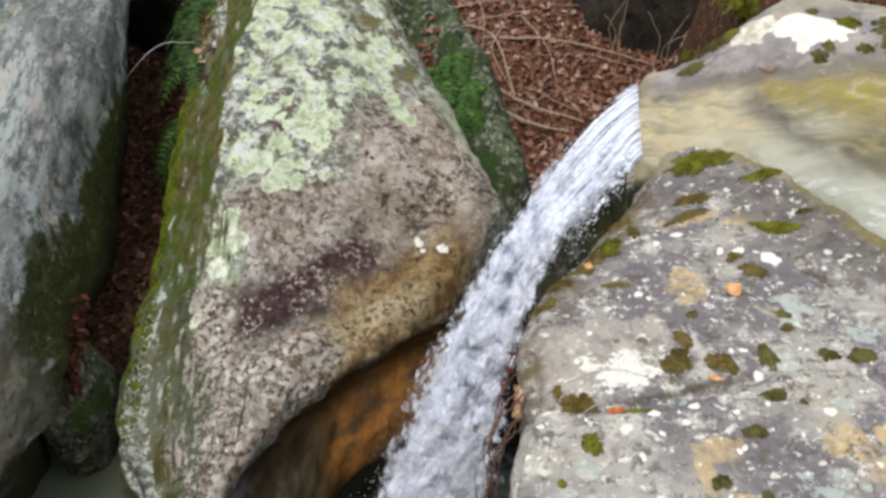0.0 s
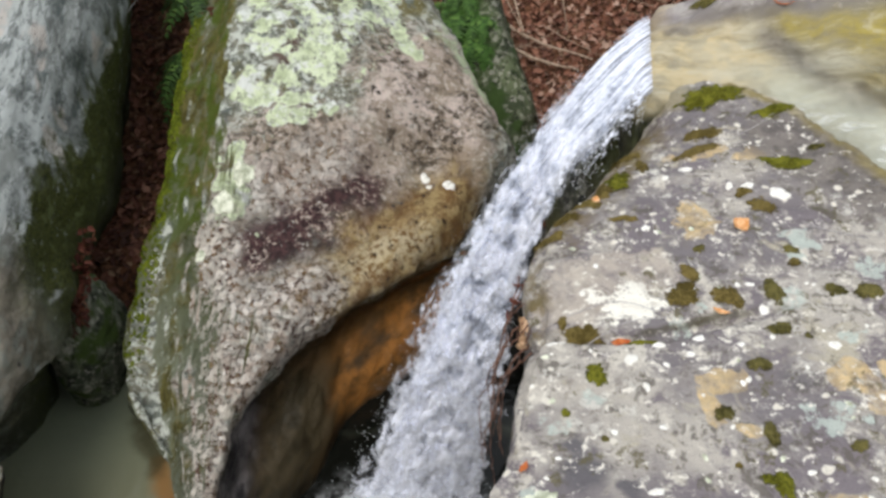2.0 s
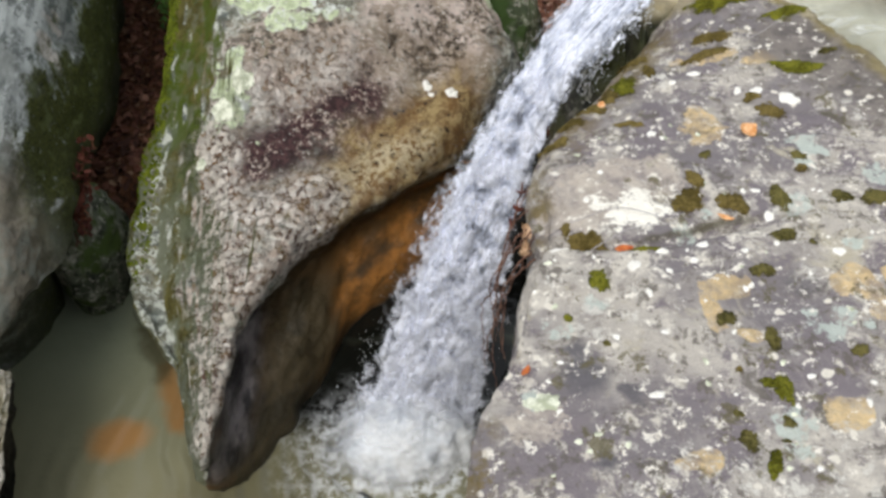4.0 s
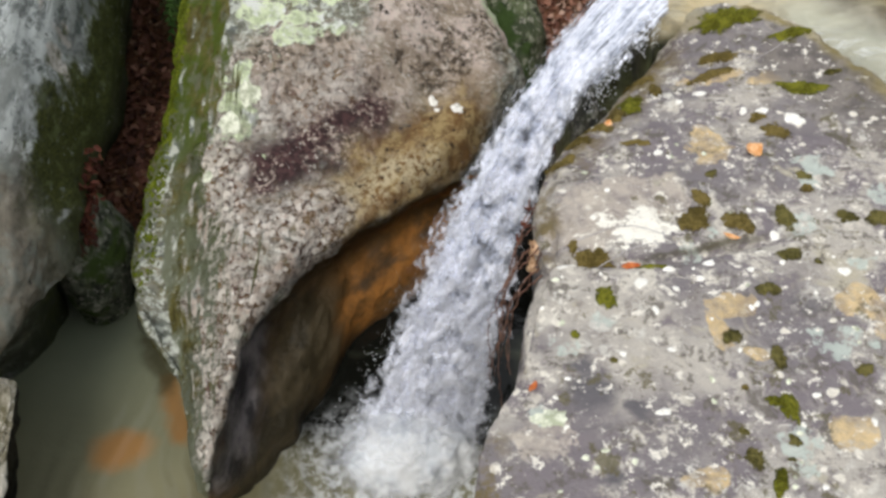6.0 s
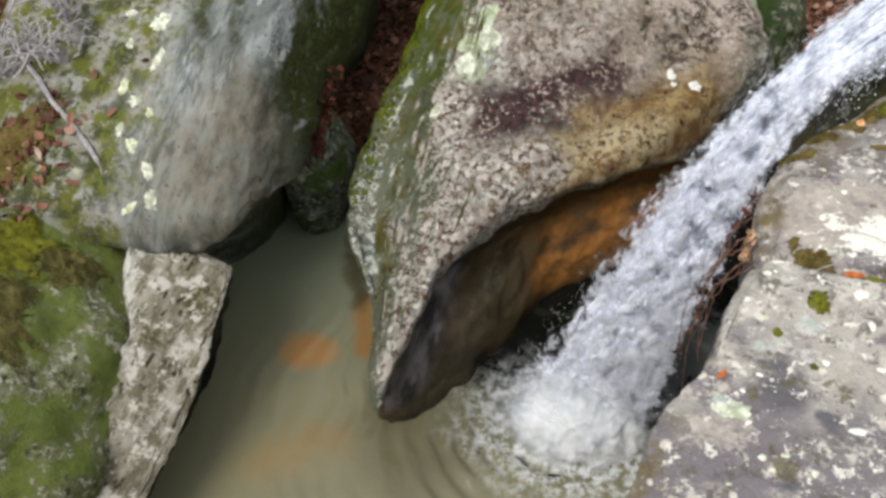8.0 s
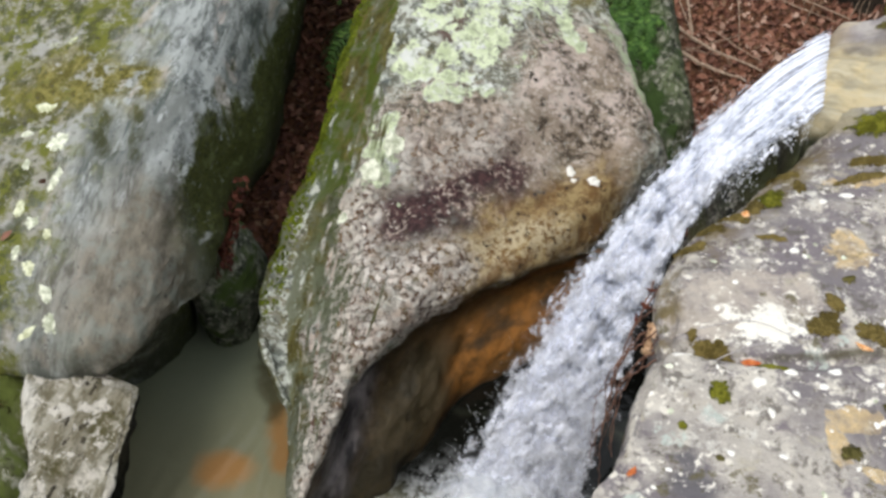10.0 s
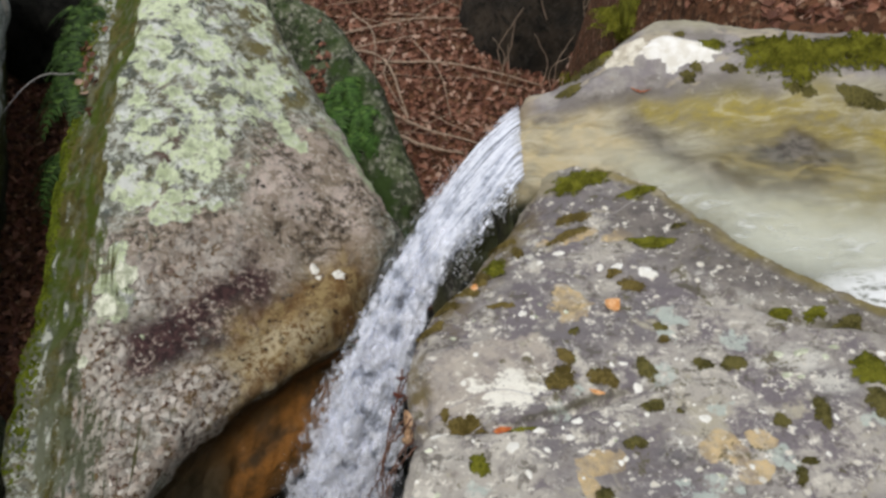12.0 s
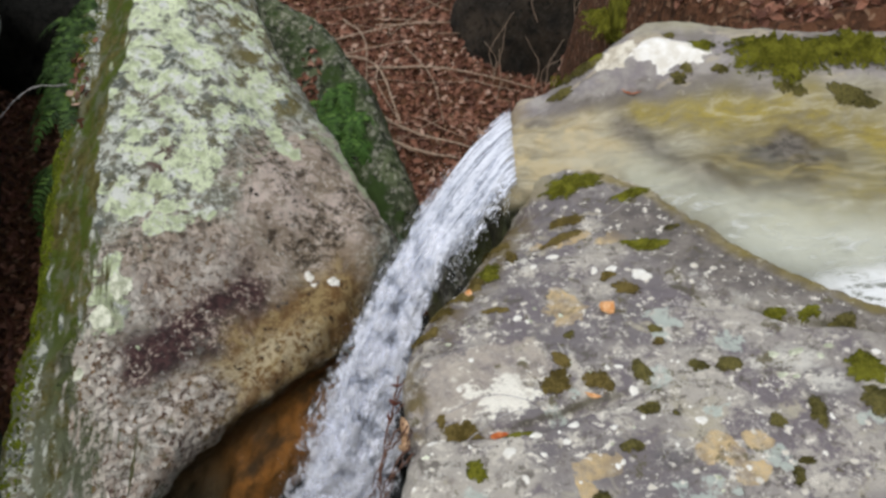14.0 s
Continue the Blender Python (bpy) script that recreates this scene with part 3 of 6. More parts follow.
def pale_material():
    """Pale rough stone with long dark pits and white crusts."""
    m = Mat("pale_pitted_stone")
    run = m.scaled((1.5, 0.55, 1))
    n1, n2, n3 = m.noise(5, 7, 0.7, vec=run), m.noise(17, 7, 0.74, vec=run), m.noise(80, 5, 0.7)
    col = m.mix(m.ramp(n1, 0.38, 0.62), (0.60, 0.57, 0.48), (0.32, 0.29, 0.215))
    col = m.mix(m.mul(m.ramp(n2, 0.48, 0.55), 0.8), col, (0.17, 0.15, 0.09))
    col = m.mix(m.ramp(m.noise(13, 8, 0.76), 0.53, 0.57), col, (0.76, 0.72, 0.64))
    col = m.mix(m.ramp(m.noise(14, 6, 0.7, vec=m.scaled((1.6, 0.7, 1))), 0.575, 0.63), col, (0.05, 0.042, 0.028))
    edge = m.most(m.band((-2.1, 1.86, 0.8), (-1.95, 1.5, 0.66), 0.045, 0.6, 0.10, 12), m.band((-2.02, 1.45, 0.66), (-1.98, 1.1, 0.55), 0.05, 0.6, 0.12, 12))
    col = m.mix(m.mul(edge, m.ramp(n2, 0.62, 0.46)), col, (0.82, 0.80, 0.73))
    mossy = m.most(m.blob((-1.75, 1.84, 0.67), (0.07, 0.08, 0.2), 0.5, 0.12, 12), m.blob((-1.85, 1.63, 0.64), (0.05, 0.04, 0.2), 0.5, 0.1, 12), m.mul(m.blob((-1.78, 1.45, 0.55), (0.04, 0.14, 0.2), 0.5, 0.1, 12), 0.7))
    col = m.mix(m.mul(mossy, m.ramp(m.noise(26, 6, 0.72), 0.58, 0.44), 0.9), col, (0.095, 0.085, 0.03))
    return m.finish(col, 0.88, m.math("ADD", n2, m.mul(n3, 0.4)), 0.9, 0.03, 0.25)


def moss_material(name, dark, light, rim=False):
    """Moss; with rim, its thin edge breaks up into single sprigs."""
    m = Mat(name)
    n1, n2 = m.noise(14, 4), m.noise(120, 4, 0.7)
    col = m.mix(m.ramp(m.math("ADD", m.mul(n1, 0.6), m.mul(n2, 0.5)), 0.42, 0.68), dark, light)
    if rim:
        edge = m.math("ADD", m.axis(0, m.uv), m.mul(m.math("SUBTRACT", m.noise(55, 6, 0.75), 0.5), 2.2))
        m.put(m.bsdf.inputs["Alpha"], m.ramp(edge, 0.95, 0.70))
    return m.finish(col, 0.95, m.math("ADD", n2, m.mul(n1, 0.6)), 1.0, 0.012, 0.1)


def plain_material(name, a, b, scale=40, rough=0.9, spec=0.2):
    m = Mat(name)
    n = m.noise(scale, 5, 0.7)
    return m.finish(m.mix(m.ramp(n, 0.38, 0.62), a, b), rough, n, 0.6, 0.006, spec)


def leaf_material(name, a, b, c):
    m = Mat(name)
    col = m.mix(m.ramp(m.island, 0.05, 0.7), a, b)
    col = m.mix(m.ramp(m.island, 0.78, 0.97), col, c)
    col = m.mix(m.mul(m.noise(60, 3), 0.5), col, tuple(v * 0.35 for v in a))
    return m.finish(col, 0.65, None, spec=0.3)


def pool_material():
    m = Mat("murky_pool_water")
    n = m.noise(2.2, 4, 0.6)
    col = m.mix(m.ramp(m.axis(1), 3.0, 1.7), (0.22, 0.25, 0.18), (0.25, 0.235, 0.145))
    sand = m.blob((-1.5, 2.16, 0), (0.13, 0.10, 0.3), 0.5, 0.10, 8)
    col = m.mix(m.mul(sand, 0.85), col, (0.44, 0.215, 0.07))
    col = m.mix(m.mul(m.band((-1.24, 2.25, 0), (-1.36, 2.55, 0), 0.055, 0.7, 0.12, 8), 0.8), col, (0.34, 0.16, 0.045))
    col = m.mix(m.mul(m.band((-1.38, 2.55, 0), (-1.52, 2.85, 0), 0.065, 0.7, 0.12, 8), 0.85), col, (0.055, 0.05, 0.026))
    col = m.mix(m.mul(m.band((-1.45, 1.55, 0), (-1.2, 1.75, 0), 0.10, 0.9, 0.2, 6), 0.5), col, (0.36, 0.23, 0.09))
    col = m.mix(m.mul(n, 0.35), col, (0.10, 0.095, 0.055))
    brown = m.band((-0.85, 1.85, 0), (-0.5, 2.2, 0), 0.26, 0.6, 0.2, 5)
    col = m.mix(m.mul(brown, 0.7), col, (0.11, 0.10, 0.055))
    # deeper water, with the overhang's shade and dark reflection painted in
    deep_shade = m.band((-0.60, 2.50, 0), (0.1, 2.6, 0), 0.32, 0.5, 0.2, 5)
    deep_shade = m.most(deep_shade, m.band((-0.7, 2.95, 0), (0.2, 3.1, 0), 0.36, 0.4, 0.2, 5))
    col = m.mix(deep_shade, col, (0.006, 0.0065, 0.005))
    foam = m.blob((-0.16, 2.1, 0), (0.42, 0.30, 0.4), 0.7, 0.25, 9)
    foam = m.mul(foam, m.ramp(m.noise(22, 5, 0.72), 0.40, 0.62))
    col = m.mix(foam, col, (0.80, 0.83, 0.85))
    m.bsdf.inputs["IOR"].default_value = 1.33
    return m.finish(col, m.ramp(foam, 0, 1, 0.05, 0.6), m.noise(16, 3, 0.5), 0.25, 0.02, 0.5)


def stream_material():
    m = Mat("clear_stream_water")
    h = m.noise(7, 4, 0.55, vec=m.scaled((0.7, 2.4, 1)), dist=0.6)
    white = m.most(m.mul(m.band((1.56, 1.84, 2.05), (2.3, 1.62, 2.05), 0.15, 0.7, 0.15, 9), m.ramp(m.noise(16, 5, 0.7, vec=m.scaled((0.7, 1.6, 1))), 0.30, 0.48)),
                   m.mul(m.band((1.1, 2.36, 2.06), (1.7, 1.95, 2.06), 0.14, 0.7, 0.1, 8), m.ramp(m.noise(12, 6, 0.72, vec=m.scaled((0.8, 2, 1)), dist=1.0), 0.44, 0.68), 0.6))
    m.put(m.bsdf.inputs["Alpha"], m.ramp(white, 0, 1, 0.09, 0.95))
    m.bsdf.inputs["IOR"].default_value = 1.33
    return m.finish(m.mix(white, (0.50, 0.52, 0.45), (0.88, 0.90, 0.92)), m.ramp(white, 0, 1, 0.05, 0.5), h, 0.6, 0.04, 1.0)


def foam_material(name, low, high, veil):
    """White water, combed along the flow at the lip and curdled below; a veil is torn and half clear."""
    m = Mat(name)
    across, down = m.axis(0, m.uv), m.axis(1, m.uv)
    comb = m.noise(1.0, 5, 0.62, vec=m.scaled((30, 4.5, 1), m.uv), dist=0.4)
    curd = m.noise(13, 6, 0.62, vec=m.scaled((1.15, 1.15, 0.8)), dist=0.3)
    fine = m.noise(46, 4, 0.65)
    late = m.most(m.ramp(down, 0.10, 0.45), m.mul(m.ramp(across, 0.40, 0.15), m.ramp(down, 0.02, 0.09)))
    v = m.math("ADD", m.math("ADD", m.mul(comb, m.inv(late)), m.mul(curd, late)), m.mul(m.math("SUBTRACT", fine, 0.5), 0.35))
    # low tone: thin water, plus shading between the clumps painted in
    col = m.mix(m.ramp(m.math("ADD", v, m.ramp(down, 0.55, 1.0, 0.0, 0.12)), 0.40, 0.58), low, high)
    rim = m.math("ABSOLUTE", m.math("SUBTRACT", across, 0.5))
    edge = m.mul(m.ramp(rim, 0.30, 0.5), m.ramp(down, 0.0, 0.12, 0.15, 1.0))
    near = m.mul(m.ramp(across, 0.30, 0.12), m.ramp(down, 0.02, 0.07), m.ramp(down, 0.50, 0.30))
    if veil:
        solid = m.math("SUBTRACT", m.math("ADD", v, m.ramp(down, 0.4, 1.0, 0.0, 0.10)), m.math("ADD", m.mul(edge, 0.22), m.mul(near, 0.2)))
        alpha = m.mul(m.ramp(solid, 0.46, 0.72), m.ramp(down, 0.10, 0.30), 0.7)
    else:
        solid = m.math("SUBTRACT", v, m.mul(edge, 0.26))
        alpha = m.mul(m.ramp(solid, 0.28, 0.46), m.ramp(m.math("ADD", down, m.mul(m.math("SUBTRACT", comb, 0.5), 0.18)), -0.03, 0.045))
        lace = m.ramp(m.noise(42, 5, 0.7, vec=m.scaled((1, 1, 0.7))), 0.47, 0.56)
        alpha = m.mul(alpha, m.math("ADD", m.inv(near), m.mul(near, lace)))
    m.put(m.bsdf.inputs["Alpha"], alpha)
    return m.finish(col, 0.5, v, 0.25, 0.02, 0.25)


def mist_material(name, thin, dense, most):
    """Spray over the landing: soft, thin at its rim, dense in the middle."""
    m = Mat(name)
    up = m.axis(1, m.uv)
    n = m.noise(8, 5, 0.6)
    m.put(m.bsdf.inputs["Alpha"], m.mul(m.ramp(m.math("ADD", up, m.mul(m.math("SUBTRACT", n, 0.5), 0.8)), thin, dense), most))
    return m.finish(m.mix(m.ramp(n, 0.35, 0.6), (0.80, 0.85, 0.92), (0.95, 0.97, 0.99)), 0.8, None, spec=0.1)


STONE_BOULDER = boulder_material()
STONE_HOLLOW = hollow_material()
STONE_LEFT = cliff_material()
STONE_PALE = pale_material()
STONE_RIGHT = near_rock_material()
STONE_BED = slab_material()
# near-black stone that carries shade in its colour
STONE_SHADE = rock_material("shade_black_stone", (0.007, 0.007, 0.006), (0.020, 0.019, 0.016), 4, 0.25, 0.0, (0.010, 0.015, 0.003), 0.6, 0.15)
STONE_WET = rock_material("wet_mossy_stone", (0.02, 0.022, 0.018), (0.085, 0.08, 0.05), 8, 0.44, 0.55, (0.05, 0.055, 0.014), 0.35, 0.5)
STONE_MOSSY = rock_material("moss_green_stone", (0.03, 0.042, 0.02), (0.125, 0.15, 0.08), 5, 0.42, 0.3, (0.03, 0.055, 0.012))
STONE_CLEFT = rock_material("grey_green_stone", (0.06, 0.072, 0.048), (0.19, 0.205, 0.15), 6, 0.42, 0.35, (0.045, 0.07, 0.015))
STONE_BROWN = rock_material("dark_brown_rock", (0.012, 0.009, 0.006), (0.045, 0.033, 0.022), 5, 0.2, 0.02, (0.03, 0.035, 0.01))
STONE_BANK = rock_material("moss_covered_bank", (0.13, 0.14, 0.06), (0.27, 0.28, 0.17), 9, 0.46, 0.45, (0.105, 0.13, 0.028))
def soil_material():
    """Soil under fallen leaves: leaf-sized flecks of brown."""
    m = Mat("leafy_soil")
    v = m.node("ShaderNodeTexVoronoi")
    m.put(v.inputs["Vector"], m.warped(0.06, 18))
    v.inputs["Scale"].default_value = 38
    pick = m.axis(0, v.outputs["Color"])
    col = m.mix(m.ramp(pick, 0.1, 0.7), (0.055, 0.025, 0.014), (0.17, 0.075, 0.04))
    col = m.mix(m.ramp(pick, 0.85, 0.95), col, (0.32, 0.20, 0.13))
    col = m.mix(m.mul(m.noise(2, 4), 0.5), col, (0.06, 0.035, 0.02))
    return m.finish(col, 0.9, v.outputs["Distance"], 0.8, 0.02, 0.2)


SOIL = soil_material()
LEAF_BROWN = leaf_material("dry_brown_leaf", (0.13, 0.052, 0.034), (0.37, 0.175, 0.115), (0.66, 0.46, 0.36))
LEAF_DARK = leaf_material("dark_brown_leaf", (0.07, 0.028, 0.019), (0.20, 0.08, 0.052), (0.38, 0.19, 0.13))
LEAF_DAMP = leaf_material("damp_red_leaf", (0.075, 0.022, 0.015), (0.20, 0.062, 0.04), (0.34, 0.14, 0.085))
LICHEN_YELLOW = plain_material("yellow_green_lichen", (0.46, 0.48, 0.30), (0.76, 0.78, 0.58), 40)
LEAF_ORANGE = plain_material("orange_dry_leaf", (0.62, 0.28, 0.09), (0.80, 0.50, 0.27), 60, 0.6, 0.3)
LEAF_STRAW = plain_material("straw_leaf", (0.40, 0.24, 0.13), (0.66, 0.46, 0.30), 60, 0.6, 0.3)
LEAF_RED = plain_material("red_brown_leaf", (0.42, 0.09, 0.02), (0.60, 0.20, 0.06), 60, 0.6, 0.3)
MOSS_BRIGHT = moss_material("bright_moss", (0.07, 0.07, 0.008), (0.24, 0.24, 0.03), True)
MOSS_FLANK = moss_material("flank_moss", (0.055, 0.072, 0.006), (0.20, 0.245, 0.024))
MOSS_DARK = moss_material("dark_moss", (0.055, 0.050, 0.015), (0.20, 0.175, 0.06), True)
MOSS_OLIVE = moss_material("olive_moss", (0.095, 0.072, 0.02), (0.25, 0.19, 0.065), True)
LICHEN_WHITE = plain_material("white_lichen", (0.78, 0.76, 0.70), (0.90, 0.89, 0.85), 50)
LICHEN_PALE = plain_material("pale_green_lichen", (0.40, 0.43, 0.31), (0.80, 0.82, 0.68), 32)
LICHEN_CREAM = plain_material("cream_crust", (0.52, 0.47, 0.38), (0.80, 0.76, 0.66), 26)
LICHEN_CHALK = plain_material("chalk_white_crust", (0.80, 0.77, 0.70), (0.96, 0.95, 0.92), 22)
FERN_GREEN = leaf_material("fern_green", (0.014, 0.034, 0.006), (0.045, 0.10, 0.016), (0.11, 0.20, 0.04))
# lit copy of the fern green, the extra light put into its colour
FERN_LIT = leaf_material("lit_fern_green", (0.03, 0.075, 0.012), (0.08, 0.19, 0.03), (0.16, 0.30, 0.06))
TWIG = plain_material("grey_brown_twig", (0.28, 0.20, 0.14), (0.50, 0.39, 0.30), 50, 0.8)
TWIG_PALE = plain_material("bleached_twig", (0.30, 0.28, 0.285), (0.50, 0.475, 0.48), 50, 0.8)
TWIG_RED = plain_material("red_brown_stem", (0.09, 0.045, 0.032), (0.22, 0.12, 0.085), 50, 0.8)
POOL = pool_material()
STREAM = stream_material()
FOAM = foam_material("white_water", (0.45, 0.49, 0.60), (0.85, 0.88, 0.98), False)
FOAM_THIN = foam_material("thin_white_spray", (0.58, 0.63, 0.80), (0.86, 0.89, 0.99), True)
MIST = mist_material("drifting_mist", 0.1, 1.0, 0.45)
SURF = mist_material("boiling_foam", 0.0, 0.5, 1.0)
DROPS = plain_material("white_drops", (0.8, 0.83, 0.88), (0.92, 0.94, 0.97), 40, 0.3, 0.5)


# ---- mesh helpers ----
def hash01(i, j, k, seed):
    h = (i * 374761393 + j * 668265263 + k * 2147483647 + seed * 1442695041) & 0x7FFFFFFF
    h = ((h ^ (h >> 13)) * 1274126177) & 0x7FFFFFFF
    return ((h ^ (h >> 16)) & 0xFFFF) / 65535.0


def vnoise(p, seed=0):
    """Smooth value noise in -1..1 at the points p (n, 3)."""
    i = np.floor(p).astype(np.int64)
    f = p - i
    f = f * f * (3 - 2 * f)
    out = np.zeros(len(p))
    for a in (0, 1):
        for b in (0, 1):
            for c in (0, 1):
                w = (f[:, 0] if a else 1 - f[:, 0]) * (f[:, 1] if b else 1 - f[:, 1]) * (f[:, 2] if c else 1 - f[:, 2])
                out += w * hash01(i[:, 0] + a, i[:, 1] + b, i[:, 2] + c, seed)
    return out * 2 - 1


def fbm(p, scale, octaves=4, gain=0.5, seed=0):
    out, amp = np.zeros(len(p)), 1.0
    for o in range(octaves):
        out += amp * vnoise(p * scale + 17.3 * o, seed + o)
        scale, amp = scale * 2.03, amp * gain
    return out


def spline(rows, n, closed=False):
    """Catmull-Rom through the rows (k, ...), n samples a span."""
    rows = np.asarray(rows, float)
    k = len(rows)
    if closed:
        at = lambda i: rows[i % k]
        spans = k
    else:
        ext = np.concatenate([[2 * rows[0] - rows[1]], rows, [2 * rows[-1] - rows[-2]]])
        at = lambda i: ext[i + 1]
        spans = k - 1
    out = []
    for s in range(spans):
        p0, p1, p2, p3 = at(s - 1), at(s), at(s + 1), at(s + 2)
        for u in np.arange(n) / n:
            out.append(0.5 * (2 * p1 + (p2 - p0) * u + (2 * p0 - 5 * p1 + 4 * p2 - p3) * u * u + (3 * p1 - p0 - 3 * p2 + p3) * u ** 3))
    if not closed:
        out.append(rows[-1])
    return np.array(out)


def grid_mesh(name, g, closed, caps, material, smooth=True, mat_of=None, uv=False):
    """A mesh from the grid g (rows, columns, 3)."""
    r, c = g.shape[:2]
    verts = g.reshape(-1, 3)
    cc = c if closed else c - 1
    ii, jj = np.meshgrid(np.arange(r - 1), np.arange(cc), indexing="ij")
    a = (ii * c + jj).ravel()
    b = (ii * c + (jj + 1) % c).ravel()
    d = ((ii + 1) * c + jj).ravel()
    e = ((ii + 1) * c + (jj + 1) % c).ravel()
    faces = np.stack([a, b, e, d], 1).tolist()
    if caps:
        faces.append(list(range(c))[::-1])
        faces.append([(r - 1) * c + j for j in range(c)])
    me = bpy.data.meshes.new(name)
    me.from_pydata(verts.tolist(), [], faces)
    for m in material if isinstance(material, (list, tuple)) else [material]:
        me.materials.append(m)
    me.polygons.foreach_set("use_smooth", [smooth] * len(me.polygons))
    if mat_of is not None:
        ids = mat_of(ii.ravel() / (r - 1), jj.ravel() / cc).astype(int).tolist()
        me.polygons.foreach_set("material_index", ids + [0] * (len(me.polygons) - len(ids)))
    me.update()
    if uv:
        layer = me.uv_layers.new(name="UVMap")
        loops = np.empty(len(me.loops), dtype=np.int64)
        me.loops.foreach_get("vertex_index", loops)
        u = 0.5 + 0.5 * np.cos(2 * math.pi * (loops % c) / c) if closed else (loops % c) / (c - 1)
        layer.data.foreach_set("uv", np.stack([u, (loops // c) / (r - 1)], 1).ravel().astype(np.float32))
    return me


def normals(g, closed):
    if closed:
        du = np.roll(g, -1, 1) - np.roll(g, 1, 1)
    else:
        du = np.gradient(g, axis=1)
    dv = np.gradient(g, axis=0)
    n = np.cross(du, dv)
    return n / (np.linalg.norm(n, axis=2, keepdims=True) + 1e-9)


def rock_grid(cage, nu, nv, closed=True, rough=((2.5, 0.05, 3), (14, 0.012, 3), (60, 0.003, 2)), seed=0, shape=None, weight=None):
    """A smooth surface through the cage (rows of corner points), roughened along its normals."""
    g = spline(cage, nv)
    g = np.swapaxes(spline(np.swapaxes(g, 0, 1), nu, closed), 0, 1)
    n = normals(g, closed)
    p = g.reshape(-1, 3)
    d = np.zeros(len(p))
    for k, (scale, amp, octaves) in enumerate(rough):
        d += amp * fbm(p, scale, octaves, 0.5, seed + 31 * k)
    if shape is not None:
        d += shape(p)
    d = d.reshape(g.shape[:2])
    if weight is not None:
        d = d * weight(g)
    return g + n * d[..., None]


def thing(name, me, label, category, group="", kind=""):
    return tagged(new(name, me), label, category, group, kind)


def part_mesh(name, me, parent, label=""):
    ob = new(name, me)
    ob.parent = parent
    return tagged(ob, label)


def part(name, bm, material, parent, label=""):
    me = bpy.data.meshes.new(name)
    bm.to_mesh(me)
    bm.free()
    me.materials.append(material)
    return part_mesh(name, me, parent, label)


def curve_mesh(name, pts, r0, r1, material, seed=0, sides=5):
    """A thin tapering thread through the points."""
    path = [Vector(p) for p in spline([tuple(p) for p in pts], 3)]
    verts, faces = [], []
    for i, p in enumerate(path):
        t = (path[min(i + 1, len(path) - 1)] - path[max(i - 1, 0)]).normalized()
        a = t.orthogonal().normalized()
        b = t.cross(a)
        r = (r0 + (r1 - r0) * i / (len(path) - 1)) * (1 + 0.35 * math.sin(i * 1.3 + seed))
        verts += [tuple(p + (a * math.cos(k) + b * math.sin(k)) * r) for k in np.linspace(0, 2 * math.pi, sides, endpoint=False)]
    for i in range(len(path) - 1):
        faces += [(i * sides + k, i * sides + (k + 1) % sides, (i + 1) * sides + (k + 1) % sides, (i + 1) * sides + k) for k in range(sides)]
    faces += [tuple(range(sides))[::-1], tuple((len(path) - 1) * sides + k for k in range(sides))]
    me = bpy.data.meshes.new(name)
    me.from_pydata(verts, [], faces)
    me.polygons.foreach_set("use_smooth", [True] * len(me.polygons))
    me.materials.append(material)
    return me


TREES = {}


def drop(x, y, names, top=6.0):
    """The place and normal where a plumb line at x, y first meets one of the named rocks."""
    best = None
    for name in names:
        if name not in TREES:
            bm = bmesh.new()
            bm.from_mesh(bpy.data.objects[name].data)
            BVHTree = mathutils.bvhtree.BVHTree
            TREES[name] = BVHTree.FromBMesh(bm)
            bm.free()
        hit, nor, _, _ = TREES[name].ray_cast(Vector((x, y, top)), Vector((0, 0, -1)))
        if hit is not None and (best is None or hit.z > best[0].z):
            best = (hit, nor)
    return best

# ---- ground ----
def step(v, a, b):
    u = np.clip((v - a) / (b - a), 0, 1)
    return u * u * (3 - 2 * u)


def ground_height(x, y):
    """The gorge floor, the leafy slope behind, the higher banks on both sides."""
    gully = step(-x, 1.35, 1.75)
    start = 3.75 - 0.95 * gully
    z = -0.7 + (1.12 - 0.05 * gully) * step(y, start, start + 0.75) + 0.22 * np.clip(y - 4.4, 0, 7) + 0.05 * gully * np.clip(y - 3.6, 0, 3)
    right = step(x + 0.15 * np.sin(y * 2), 1.25, 1.75) * step(y, 2.8, 3.05) * (1 - step(y, 5.0 + 0.5 * (x - 1.3), 5.8 + 0.5 * (x - 1.3)))
    z = z * (1 - right) + (2.0 + 0.08 * (x - 1.5)) * right
    far_right = step(x, 3.0, 4.2) * (1 - step(y, 3.1, 3.5))
    z = z * (1 - far_right) + 1.9 * far_right
    left = step(-x, 2.75, 3.2)
    z = z * (1 - left) + np.maximum(z, 0.9 + 0.12 * y) * left
    behind = step(-y, -0.35, 0.8) * (1 - step(x, 0.4, 0.9) * step(y, -1.6, -1.0))
    z = z * (1 - behind) + 1.75 * behind
    z = z + 0.35 * step(x, 4.3, 5.2) * (step(y, 3.0, 3.4) + step(-y, -0.5, -0.1)) + (0.33 + 0.22 * np.clip(y - 3.2, 0, 2)) * step(y, 2.8, 3.05) * step(x, 1.3, 1.75) * (1 - step(y, 5, 6))
    return z


